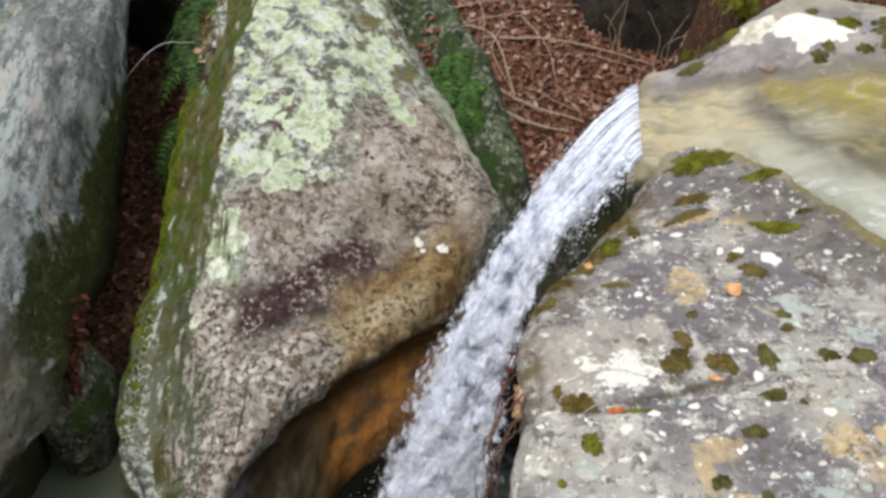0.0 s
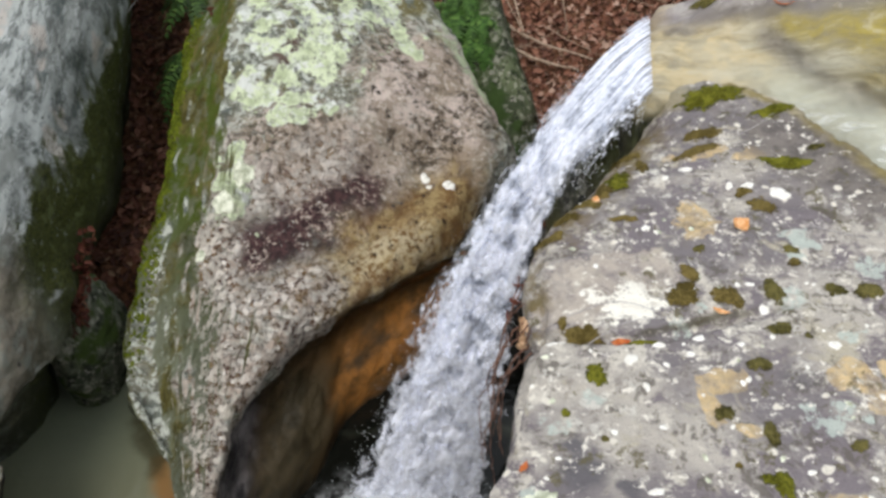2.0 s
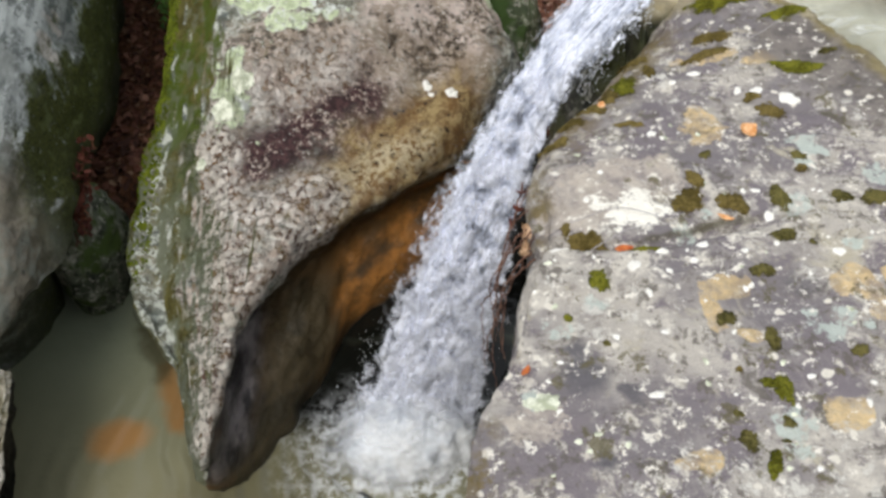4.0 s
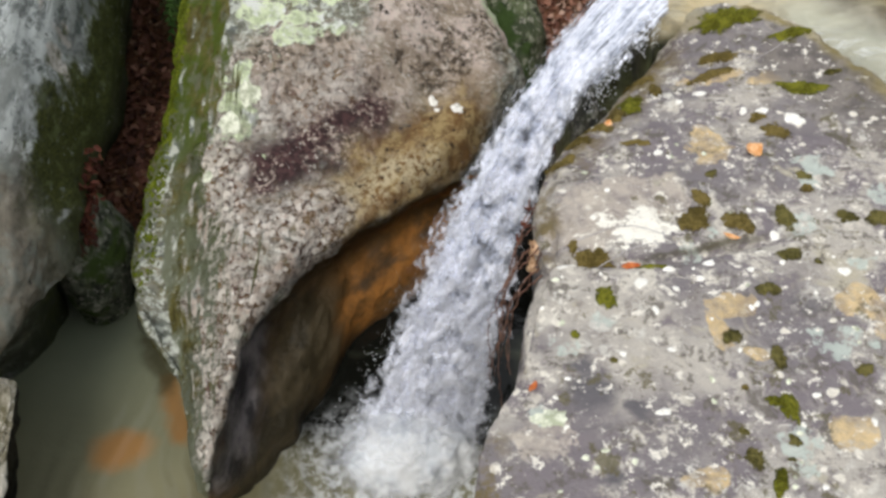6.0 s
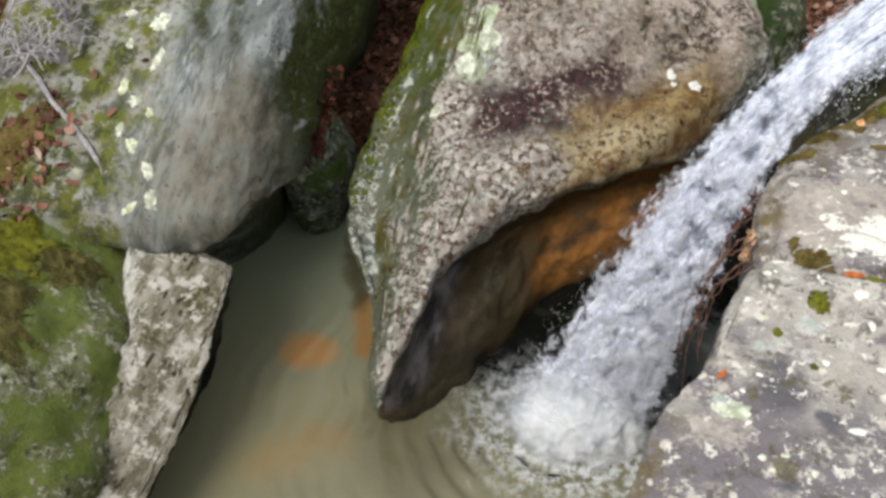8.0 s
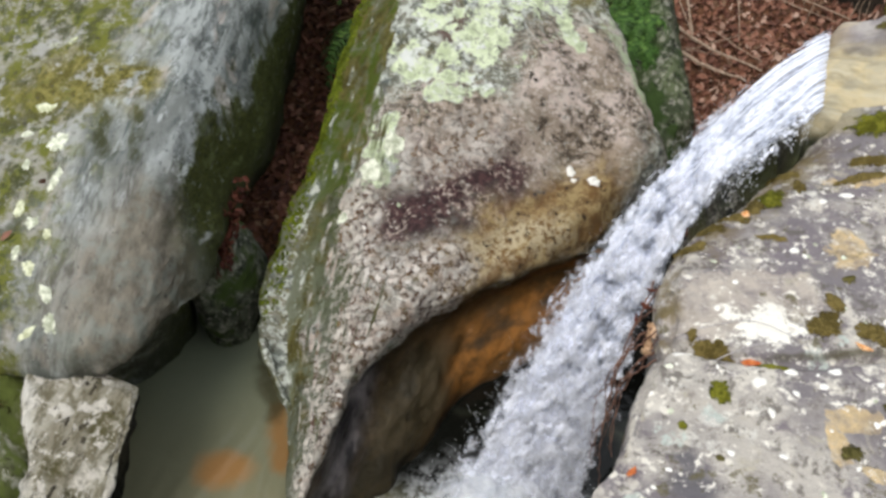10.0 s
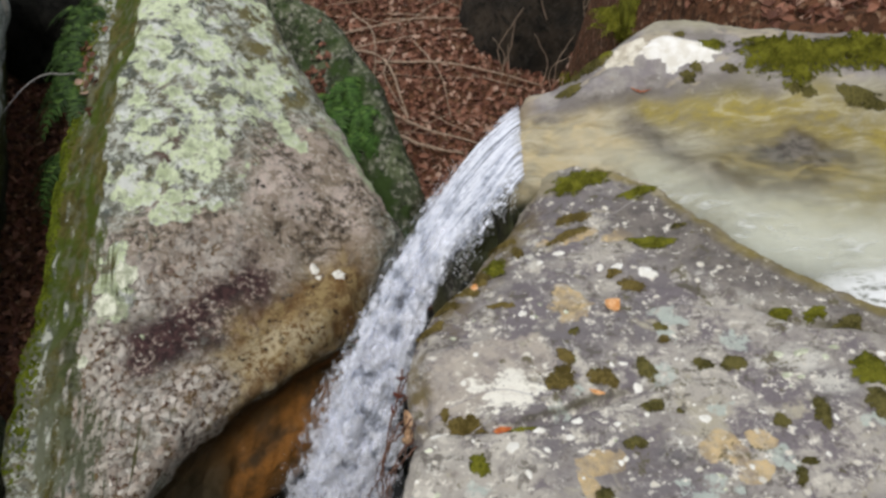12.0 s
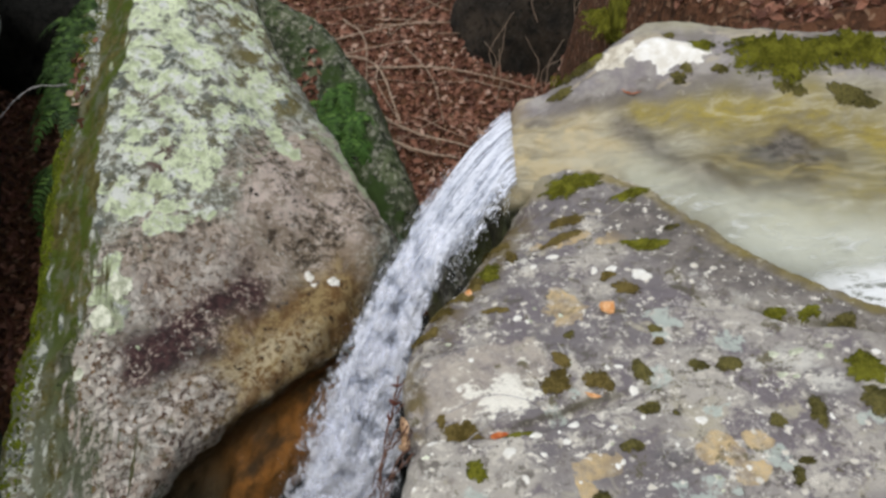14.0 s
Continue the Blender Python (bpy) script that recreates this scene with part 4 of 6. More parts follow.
def ground():
    a = np.linspace(-1, 1, 260)
    ax = np.sign(a) * (np.abs(a) * 5 + 180 * np.abs(a) ** 7)
    X, Y = np.meshgrid(ax, ax + 3.0)
    Z = ground_height(X, Y)
    g = np.stack([X, Y, Z], -1)
    p = g.reshape(-1, 3)
    g[..., 2] += (0.06 * fbm(p, 1.3, 4, seed=4) + 0.02 * fbm(p, 9, 3, seed=9)).reshape(X.shape)
    r2 = np.hypot(X, Y - 3)
    g[..., 2] += 3.0 * step(r2, 9, 60)
    return thing("ground", grid_mesh("ground", g, False, False, SOIL), "brown leaf-strewn forest soil of the gorge", "ground", kind="structure")


ground()

# ---- the large rocks ----
def ring(front, back):
    return front + back


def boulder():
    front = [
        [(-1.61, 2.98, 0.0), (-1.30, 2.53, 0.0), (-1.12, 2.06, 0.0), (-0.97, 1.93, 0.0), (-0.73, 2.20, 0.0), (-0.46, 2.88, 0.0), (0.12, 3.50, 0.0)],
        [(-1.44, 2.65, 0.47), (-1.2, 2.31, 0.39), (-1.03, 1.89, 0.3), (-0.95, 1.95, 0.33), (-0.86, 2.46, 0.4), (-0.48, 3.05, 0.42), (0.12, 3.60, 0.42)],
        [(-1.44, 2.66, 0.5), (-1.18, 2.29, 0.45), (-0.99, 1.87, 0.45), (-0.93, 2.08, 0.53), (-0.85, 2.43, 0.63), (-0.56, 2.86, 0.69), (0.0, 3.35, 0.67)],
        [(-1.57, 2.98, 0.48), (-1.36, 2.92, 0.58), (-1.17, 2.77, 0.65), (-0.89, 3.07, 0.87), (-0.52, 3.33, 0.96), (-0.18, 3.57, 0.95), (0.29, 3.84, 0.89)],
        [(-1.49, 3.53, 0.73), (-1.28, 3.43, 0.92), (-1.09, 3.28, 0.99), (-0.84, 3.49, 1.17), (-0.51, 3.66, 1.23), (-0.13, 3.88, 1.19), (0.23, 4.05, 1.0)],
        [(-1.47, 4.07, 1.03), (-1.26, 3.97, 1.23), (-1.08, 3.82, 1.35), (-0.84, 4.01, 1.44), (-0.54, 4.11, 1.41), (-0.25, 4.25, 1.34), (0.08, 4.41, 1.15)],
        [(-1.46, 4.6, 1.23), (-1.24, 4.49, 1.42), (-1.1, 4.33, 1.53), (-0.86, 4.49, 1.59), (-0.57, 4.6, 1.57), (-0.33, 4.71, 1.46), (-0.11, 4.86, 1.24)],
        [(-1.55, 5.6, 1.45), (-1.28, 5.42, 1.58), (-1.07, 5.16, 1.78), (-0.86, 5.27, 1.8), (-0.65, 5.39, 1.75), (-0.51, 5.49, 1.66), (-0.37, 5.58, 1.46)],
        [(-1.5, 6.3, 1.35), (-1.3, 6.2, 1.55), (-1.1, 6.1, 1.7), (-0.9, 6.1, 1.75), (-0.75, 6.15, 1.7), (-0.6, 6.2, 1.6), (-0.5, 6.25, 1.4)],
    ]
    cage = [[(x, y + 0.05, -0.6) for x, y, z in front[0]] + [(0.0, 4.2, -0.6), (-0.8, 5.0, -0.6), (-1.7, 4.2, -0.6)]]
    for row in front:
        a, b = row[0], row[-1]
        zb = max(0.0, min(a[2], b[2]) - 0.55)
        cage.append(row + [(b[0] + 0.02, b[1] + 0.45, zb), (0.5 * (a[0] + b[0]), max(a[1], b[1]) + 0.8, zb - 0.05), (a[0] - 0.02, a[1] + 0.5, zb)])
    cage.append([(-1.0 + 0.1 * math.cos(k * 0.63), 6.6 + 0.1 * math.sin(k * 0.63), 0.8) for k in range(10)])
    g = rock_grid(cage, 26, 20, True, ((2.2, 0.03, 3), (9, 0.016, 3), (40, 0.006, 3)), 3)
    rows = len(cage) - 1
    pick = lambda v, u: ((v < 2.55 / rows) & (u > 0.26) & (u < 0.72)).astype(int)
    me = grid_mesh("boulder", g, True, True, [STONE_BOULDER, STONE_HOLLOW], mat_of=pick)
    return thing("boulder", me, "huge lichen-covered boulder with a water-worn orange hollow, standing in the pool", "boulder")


def left_cliff():
    front = [
        [(-2.64, 1.9, 0.6), (-2.14, 2.1, 0.68), (-1.98, 2.25, 0.66), (-1.88, 2.45, 0.66), (-1.84, 2.7, 0.62), (-1.92, 2.9, 0.52)],
        [(-2.72, 1.9, 0.73), (-2.16, 1.92, 0.82), (-1.86, 2.02, 0.77), (-1.71, 2.24, 0.80), (-1.67, 2.53, 0.73), (-1.76, 2.80, 0.62)],
        [(-2.82, 2.11, 0.9), (-2.22, 2.17, 1.07), (-1.87, 2.21, 1.07), (-1.71, 2.34, 1.02), (-1.66, 2.62, 0.92), (-1.74, 2.95, 0.71)],
        [(-3.15, 2.63, 1.08), (-2.39, 2.65, 1.31), (-1.94, 2.57, 1.31), (-1.76, 2.71, 1.25), (-1.73, 2.95, 1.05), (-1.80, 3.4, 0.64)],
        [(-3.56, 3.27, 1.26), (-2.59, 3.18, 1.46), (-2.02, 3.12, 1.52), (-1.82, 3.27, 1.47), (-1.77, 3.64, 1.25), (-1.84, 4.21, 0.82)],
        [(-3.24, 4.45, 1.86), (-2.51, 4.25, 1.93), (-2.06, 4.35, 1.89), (-1.91, 4.52, 1.79), (-1.85, 4.79, 1.65), (-2.09, 5.47, 1.22)],
        [(-3.1, 5.45, 2.07), (-2.6, 5.41, 2.17), (-2.28, 5.61, 2.12), (-2.18, 5.9, 1.93), (-2.15, 6.2, 1.66), (-2.3, 6.5, 1.33)],
    ]
    cage = [[(x - 0.35, y + 0.35, -0.6) for x, y, z in front[0]] + [(-2.6, 3.6, -0.6), (-3.4, 3.0, -0.6)]]
    for row in front:
        a, b = row[0], row[-1]
        cage.append(row + [(b[0] - 0.5, b[1] + 0.5, 0.2), (a[0] - 0.5, a[1] + 0.9, 0.3)])
    cage.append([(-2.8 + 0.1 * math.cos(k * 0.78), 6.6 + 0.1 * math.sin(k * 0.78), 1.2) for k in range(8)])
    g = rock_grid(cage, 24, 22, True, ((2.0, 0.04, 3), (10, 0.014, 3), (45, 0.004, 2)), 11)
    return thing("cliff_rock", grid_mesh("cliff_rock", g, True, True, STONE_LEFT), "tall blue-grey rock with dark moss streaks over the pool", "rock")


def pale_slab():
    """An angular block, its flat top sloping to the camera's side, the shade on its pool side painted black."""
    rows = []
    for y, xr, zr, xl, zl in ((2.06, -1.74, 0.66, -2.14, 0.80), (1.98, -1.70, 0.70, -2.15, 0.835), (1.93, -1.685, 0.685, -2.11, 0.825), (1.75, -1.68, 0.61, -2.03, 0.75), (1.57, -1.675, 0.53, -1.94, 0.67), (1.47, -1.67, 0.48, -2.04, 0.66),
                              (1.25, -1.68, 0.40, -2.02, 0.58), (0.95, -1.72, 0.32, -2.02, 0.50), (0.6, -1.8, 0.24, -2.04, 0.42), (0.4, -1.9, 0.0, -2.05, 0.2)):
        rows.append([(xr - 0.26, y, -0.6), (xr - 0.21, y, 0.0), (xr - 0.10, y, 0.5 * zr), (xr + 0.005, y, zr - 0.05), (xr - 0.012, y, zr - 0.006), (xr - 0.03, y, zr + 0.004), (0.5 * (xr + xl), y, 0.5 * (zr + zl) + 0.012), (xl + 0.02, y, zl),
                     (xl, y, zl - 0.01), (xl - 0.02, y, zl - 0.06), (xl - 0.08, y, zl - 0.4), (xl - 0.1, y, -0.6)])
    g = rock_grid(rows, 16, 18, True, ((5, 0.014, 3), (15, 0.010, 3), (50, 0.005, 2)), 21)
    # the pool side gets the near-black stone in place of shade
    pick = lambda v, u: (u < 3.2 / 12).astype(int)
    me = grid_mesh("pale_rock", g, True, True, [STONE_PALE, STONE_SHADE], mat_of=pick)
    return thing("pale_rock", me, "pale pitted angular rock, the shade on its pool side painted black", "rock")


def right_rock():
    rows = []
    prof = [(2.66, 0.78, 1.96, 0.86, 1.97), (2.63, 0.73, 2.03, 0.91, 2.035), (2.58, 0.665, 2.03, 0.985, 2.05), (2.47, 0.61, 1.99, 1.075, 2.055), (2.31, 0.495, 1.965, 1.155, 2.055), (2.11, 0.365, 1.955, 1.26, 2.055),
            (1.964, 0.265, 1.95, 1.36, 2.055), (1.86, 0.22, 1.95, 1.445, 2.055), (1.77, 0.205, 1.95, 1.56, 2.055), (1.58, 0.20, 1.945, 1.9, 2.06), (1.38, 0.155, 1.93, 2.38, 2.06), (1.19, 0.125, 1.92, 2.85, 2.06),
            (1.05, 0.068, 1.91, 3.2, 2.06), (0.85, 0.048, 1.90, 3.7, 2.06), (0.4, 0.07, 1.9, 4.2, 2.06), (-0.4, 0.0, 1.9, 4.4, 2.0), (-1.4, -0.3, 1.85, 4.4, 1.9), (-2.2, -0.3, 1.6, 4.2, 1.7)]
    for y, xe, zt, xr, zr in prof:
        w = xr - xe
        q = lambda u, dz: (xe + u * w, y, zt + (zr - zt) * u + dz)
        rows.append([(xe + 0.12, y, -0.6), (xe + 0.1, y, 0.6), (xe + 0.03, y, 1.45), (xe, y, zt - 0.12), (xe + min(0.035, 0.1 * w), y, zt - 0.025), q(min(0.22, 0.14 / w), 0.006),
                     q(0.5, 0.012), q(0.75, 0.006), (xr - 0.012, y, zr), (xr + 0.03, y, zr - 0.035), (xr + 0.055, y, zr - 0.13), (xr + 0.06, y, zr - 0.45), (xr + 0.03, y, 0.8), (xr, y, -0.6)])

    def shape(p):
        d = np.abs(p[:, 1] - np.interp(p[:, 0], [0.2, 0.42, 0.6, 0.85], [1.56, 1.515, 1.54, 1.62]))
        crack = -0.03 * np.exp(-(d / 0.016) ** 2) * step(p[:, 0], 0.15, 0.25) * (1 - step(p[:, 0], 0.70, 0.88))
        ledge = np.interp(p[:, 0], [1.0, 1.13, 1.22, 1.32, 1.49, 2.2], [1.99, 1.907, 1.829, 1.768, 1.709, 1.50]) + 0.012 * np.sin(p[:, 0] * 23)
        crack -= 0.028 * np.exp(-((p[:, 1] - ledge) / 0.016) ** 2) * step(p[:, 0], 1.02, 1.12)
        scar = 2.12 - 0.42 * (p[:, 0] - 0.7) + 0.015 * np.sin(p[:, 0] * 19)
        crack -= 0.012 * np.exp(-((p[:, 1] - scar) / 0.012) ** 2) * step(p[:, 0], 0.55, 0.65) * (1 - step(p[:, 0], 0.95, 1.05))
        return crack * step(p[:, 2], 1.7, 1.85)

    rows = [r[::-1] for r in rows]
    g = rock_grid(rows, 24, 24, True, ((2.0, 0.012, 3), (9, 0.009, 3), (42, 0.004, 3)), 41, shape)
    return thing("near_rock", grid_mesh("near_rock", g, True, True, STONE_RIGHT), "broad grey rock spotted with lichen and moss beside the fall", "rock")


STREAM_ROWS = [((0.655, 2.52), (0.71, 2.95), 2.045, 2.065), ((0.84, 2.56), (0.84, 2.95), 2.035, 2.12), ((1.04, 2.42), (1.03, 2.97), 2.03, 2.25), ((1.22, 2.06), (1.25, 3.03), 2.025, 2.35),
               ((1.51, 1.70), (1.6, 2.98), 2.02, 2.33), ((2.3, 1.34), (2.4, 2.93), 2.03, 2.32), ((4.2, 0.65), (4.2, 2.9), 2.05, 2.42), ((9.0, 0.5), (9.0, 2.9), 2.15, 2.5)]


def stream_slab():
    rows = [[(0.66, 2.30, -0.6), (0.62, 2.38, 0.6), (0.58, 2.5, 1.3), (0.57, 2.62, 1.35), (0.58, 2.75, 1.35), (0.61, 2.86, 1.35), (0.66, 2.90, 1.33), (0.72, 2.92, 1.3), (0.8, 2.95, 1.0), (0.9, 2.95, -0.6)],
            [(0.68, 2.32, -0.6), (0.63, 2.38, 1.0), (0.61, 2.48, 1.90), (0.60, 2.58, 1.95), (0.61, 2.72, 1.97), (0.63, 2.86, 1.99), (0.65, 2.94, 1.99), (0.68, 2.98, 1.97), (0.75, 3.02, 1.5), (0.9, 3.0, -0.6)]]
    for (x0, y0), (x1, y1), z, zf in STREAM_ROWS:
        q = lambda u, zz: (x0 + (x1 - x0) * u, y0 + (y1 - y0) * u, zz)
        rows.append([(x0, y0 - 0.1, -0.6), (x0, y0 - 0.08, 1.0), q(0, z - 0.13), q(0.25, z - 0.03), q(0.5, z + 0.02 + 0.1 * min(0.25, x0 - 0.66)), q(0.7, z + 0.035 + 0.15 * min(0.25, x0 - 0.66)), q(0.82, z + 0.5 * (zf - z)), q(0.97, zf), (x1 + 0.05, y1 + 0.15, zf - 0.25), (x1 + 0.1, y1 + 0.2, -0.6)])
    rows = [r[::-1] for r in rows]
    g = rock_grid(rows, 24, 26, True, ((2.5, 0.02, 3), (9, 0.008, 3), (42, 0.003, 2)), 51)
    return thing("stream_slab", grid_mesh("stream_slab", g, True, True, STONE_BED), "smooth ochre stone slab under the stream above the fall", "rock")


def mossy_slab():
    """A thin dark green slab leaning behind the boulder, its crest falling towards the pool."""
    crest = [(-0.5, 6.3, 1.6), (-0.36, 5.88, 1.54), (-0.04, 5.62, 1.4), (0.23, 5.17, 1.16), (0.4, 4.69, 0.86), (0.43, 4.44, 0.69), (0.40, 4.28, 0.35)]
    rows = [[(x - 0.5, y - 0.25, -0.6), (x - 0.42, y - 0.2, z - 0.45), (x - 0.2, y - 0.12, z - 0.18), (x - 0.03, y - 0.03, z - 0.02), (x, y, z), (x + 0.06, y + 0.08, z - 0.05), (x + 0.12, y + 0.15, z - 0.4), (x + 0.15, y + 0.18, -0.6)] for x, y, z in crest]
    g = rock_grid([r[::-1] for r in rows], 10, 16, True, ((3, 0.02, 3), (14, 0.01, 3)), 61)
    return thing("mossy_slab", grid_mesh("mossy_slab", g, True, True, STONE_MOSSY), "dark moss-green slab leaning behind the boulder", "rock")


def lump(name, centre, size, material, label, seed, category="rock", rough=0.16):
    """A rounded, uneven rock, its foot sunk into what is under it."""
    rows = []
    for k in range(9):
        a = -1.1 + 2.6 * k / 8
        r, z = math.cos(a), math.sin(a)
        rows.append([(centre[0] + size[0] * r * math.cos(b), centre[1] + size[1] * r * math.sin(b), centre[2] + size[2] * z) for b in np.linspace(0, 2 * math.pi, 10, endpoint=False)])
    s = min(size)
    g = rock_grid(rows, 9, 8, True, ((1.1 / s, rough * s, 3), (6 / s, 0.04 * s, 3), (20 / s, 0.012 * s, 2)), seed)
    return thing(name, grid_mesh(name, g, True, True, material), label, category)


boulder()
left_cliff()
pale_slab()
right_rock()
stream_slab()
mossy_slab()
lump("cleft_stone", (-1.80, 3.10, 0.25), (0.17, 0.26, 0.42), STONE_CLEFT, "narrow moss-green stone wedged in the cleft above the pool", 71)
# added block: its black stands for the dark hollow behind the fall
lump("shade_backing", (0.55, 3.62, -0.2), (0.62, 0.42, 0.72), STONE_SHADE, "black block added for the shade behind the falling water", 73, rough=0.1)
lump("lip_rock", (0.72, 2.76, 1.05), (0.36, 0.50, 0.90), STONE_WET, "black wet mossy rock under the lip of the stream", 81, rough=0.1)
lump("mossy_bank", (-2.64, 1.34, 0.36), (0.82, 1.08, 0.6), STONE_BANK, "low bank overgrown with green and yellow moss", 75, "bank")
lump("far_rock", (2.2, 6.85, 0.8), (1.05, 1.1, 1.7), STONE_BROWN, "dark shaded rock behind the leafy slope", 77)
# added block that blackens the shaded gap at the cleft's upper end
lump("cleft_shade_block", (-2.05, 6.9, 1.0), (0.85, 0.75, 1.5), STONE_SHADE, "black block added for the dark gap at the cleft's top", 79)

# ---- water ----
def pool():
    X, Y = np.meshgrid(np.linspace(-4.0, 1.2, 420), np.linspace(-0.5, 4.2, 380))
    g = np.stack([X, Y, 0 * X], -1)
    p = g.reshape(-1, 3)
    r = np.hypot(p[:, 0] + 0.22, p[:, 1] - 2.14) + 0.06 * fbm(p, 2.5, 3, seed=6)
    g[..., 2] = (0.011 * np.exp(-((r - 0.3) / 1.0) ** 2) * np.sin(r * 58 + 1.5 * fbm(p, 1.7, 3, seed=16)) * (0.6 + 0.5 * fbm(p, 3, 2, seed=3)) * (1 - step(p[:, 1], 2.1, 2.4) * step(p[:, 0], -0.9, -0.7)) + 0.004 * fbm(p, 6, 3, seed=2)).reshape(X.shape)
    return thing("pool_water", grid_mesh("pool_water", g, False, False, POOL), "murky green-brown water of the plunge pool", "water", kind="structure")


def stream():
    rows = []
    for (x0, y0), (x1, y1), z, zf in STREAM_ROWS[::-1]:
        top = 0.74 if x0 > 0.7 else 0.95
        rows.append([(x0 + (x1 - x0) * u, y0 + (y1 - y0) * u, z + 0.008 + 0.10 * u * min(1, 4 * (x0 - 0.62))) for u in (0, 0.25, 0.5, 0.65, top)])
    g = spline(rows, 20)
    g = np.swapaxes(spline(np.swapaxes(g, 0, 1), 16), 0, 1)
    p = g.reshape(-1, 3)
    g[..., 2] += (0.006 * fbm(p * np.array([1, 2.2, 1]), 6, 3, seed=7)).reshape(g.shape[:2])
    return thing("stream_water", grid_mesh("stream_water", g, False, False, STREAM), "shallow clear stream water sliding to the fall", "water", kind="structure")


LIP_FAR, LIP_NEAR = Vector((0.722, 3.03, 2.10)), Vector((0.655, 2.53, 2.072))
LAND_FAR, LAND_NEAR = Vector((-0.53, 2.11, 0)), Vector((0.165, 2.24, 0))


def flight(u, w):
    """Where the water is at u (0 the lip, 1 the pool) along its fall and w (0 the near edge, 1 the far one) across it; arrays."""
    u, w = np.broadcast_arrays(np.asarray(u, float), np.asarray(w, float))
    out = np.zeros(u.shape + (3,))
    for share, a, b, dip, bend in ((1 - w, LIP_NEAR, LAND_NEAR, 0.055, 0.9), (w, LIP_FAR, LAND_FAR, 0.19, 0.03)):
        g = u + bend * u * (1 - u)
        z = a.z - dip * u - (a.z - dip) * u * u
        out += share[..., None] * np.stack([a.x + (b.x - a.x) * g, a.y + (b.y - a.y) * g, z], -1)
    return out


OUT = np.array((-0.45, -0.62, 0.55))


def sheet(name, w0, w1, lift, thick, lumps, seed, material, u0=0.0, u1=1.0, nu=240, nw=84, back=False, skirt=0.0):
    """One skin of the falling water between w0 and w1, combed into ridges at the lip and boiling lower down."""
    uu, ww = np.meshgrid(np.linspace(u0, u1, nu), np.linspace(0, 1, nw), indexing="ij")
    spread = np.clip(uu * 2.5, 0, 1)
    lo, hi = w0 * spread - skirt * np.exp(-((uu - 0.18) / 0.13) ** 2) * np.clip(uu * 14, 0, 1), 1 + (w1 - 1) * spread
    rag = 0.05 * spread * fbm(np.stack([uu * 16, 0 * uu + seed, 0 * uu], -1).reshape(-1, 3), 1.0, 4, 0.6, seed=seed).reshape(uu.shape)
    ws = lo + (hi - lo) * ww + rag * (2 * np.abs(ww - 0.5)) ** 2
    g = flight(uu, ws)
    belly = np.sin(math.pi * ww)
    comb = 0.007 * (1 - 0.6 * spread) * fbm(np.stack([ww * 26, uu * 5, 0 * uu], -1).reshape(-1, 3), 1.0, 3, 0.55, seed=seed).reshape(uu.shape)
    boil = lumps * np.clip(uu * 1.6 - 0.12, 0, 1) * fbm(np.stack([ww * 7, uu * 15, 0 * uu + 3], -1).reshape(-1, 3), 1.0, 5, 0.62, seed=seed + 5).reshape(uu.shape)
    d = (lift + thick * uu) * belly * (0.35 + 0.65 * spread) + comb + boil * (0.3 + 0.7 * belly)
    g = g + d[..., None] * OUT
    if back:
        under = flight(uu, ws) - (0.004 + 0.03 * belly * spread)[..., None] * OUT
        g = np.concatenate([g, under[:, ::-1]], 1)
    me = grid_mesh(name, g, back, False, material, uv=True)
    if back:
        loops = np.empty(len(me.loops), dtype=np.int64)
        me.loops.foreach_get("vertex_index", loops)
        col = loops % (2 * nw)
        across = np.where(col < nw, col, 2 * nw - 1 - col) / (nw - 1)
        me.uv_layers[0].data.foreach_set("uv", np.stack([across, u0 + (u1 - u0) * (loops // (2 * nw)) / (nu - 1)], 1).ravel().astype(np.float32))
    return me


def blobs(name, spots, material, rng):
    """Many small drops, each a stretched octahedron, as one mesh; spots are (place, radius, stretch)."""
    verts, faces = [], []
    for c, r, l in spots:
        i = len(verts)
        d = Vector((rng.gauss(-0.3, 0.3), rng.gauss(-0.2, 0.3), -1)).normalized() * (r * l)
        c = Vector(c)
        verts += [tuple(c + v) for v in (Vector((r, 0, 0)), Vector((-r, 0, 0)), Vector((0, r, 0)), Vector((0, -r, 0)), -d, d)]
        faces += [(i, i + 2, i + 4), (i + 2, i + 1, i + 4), (i + 1, i + 3, i + 4), (i + 3, i, i + 4), (i + 2, i, i + 5), (i + 1, i + 2, i + 5), (i + 3, i + 1, i + 5), (i, i + 3, i + 5)]
    me = bpy.data.meshes.new(name)
    me.from_pydata(verts, [], faces)
    me.polygons.foreach_set("use_smooth", [True] * len(me.polygons))
    me.materials.append(material)
    return me


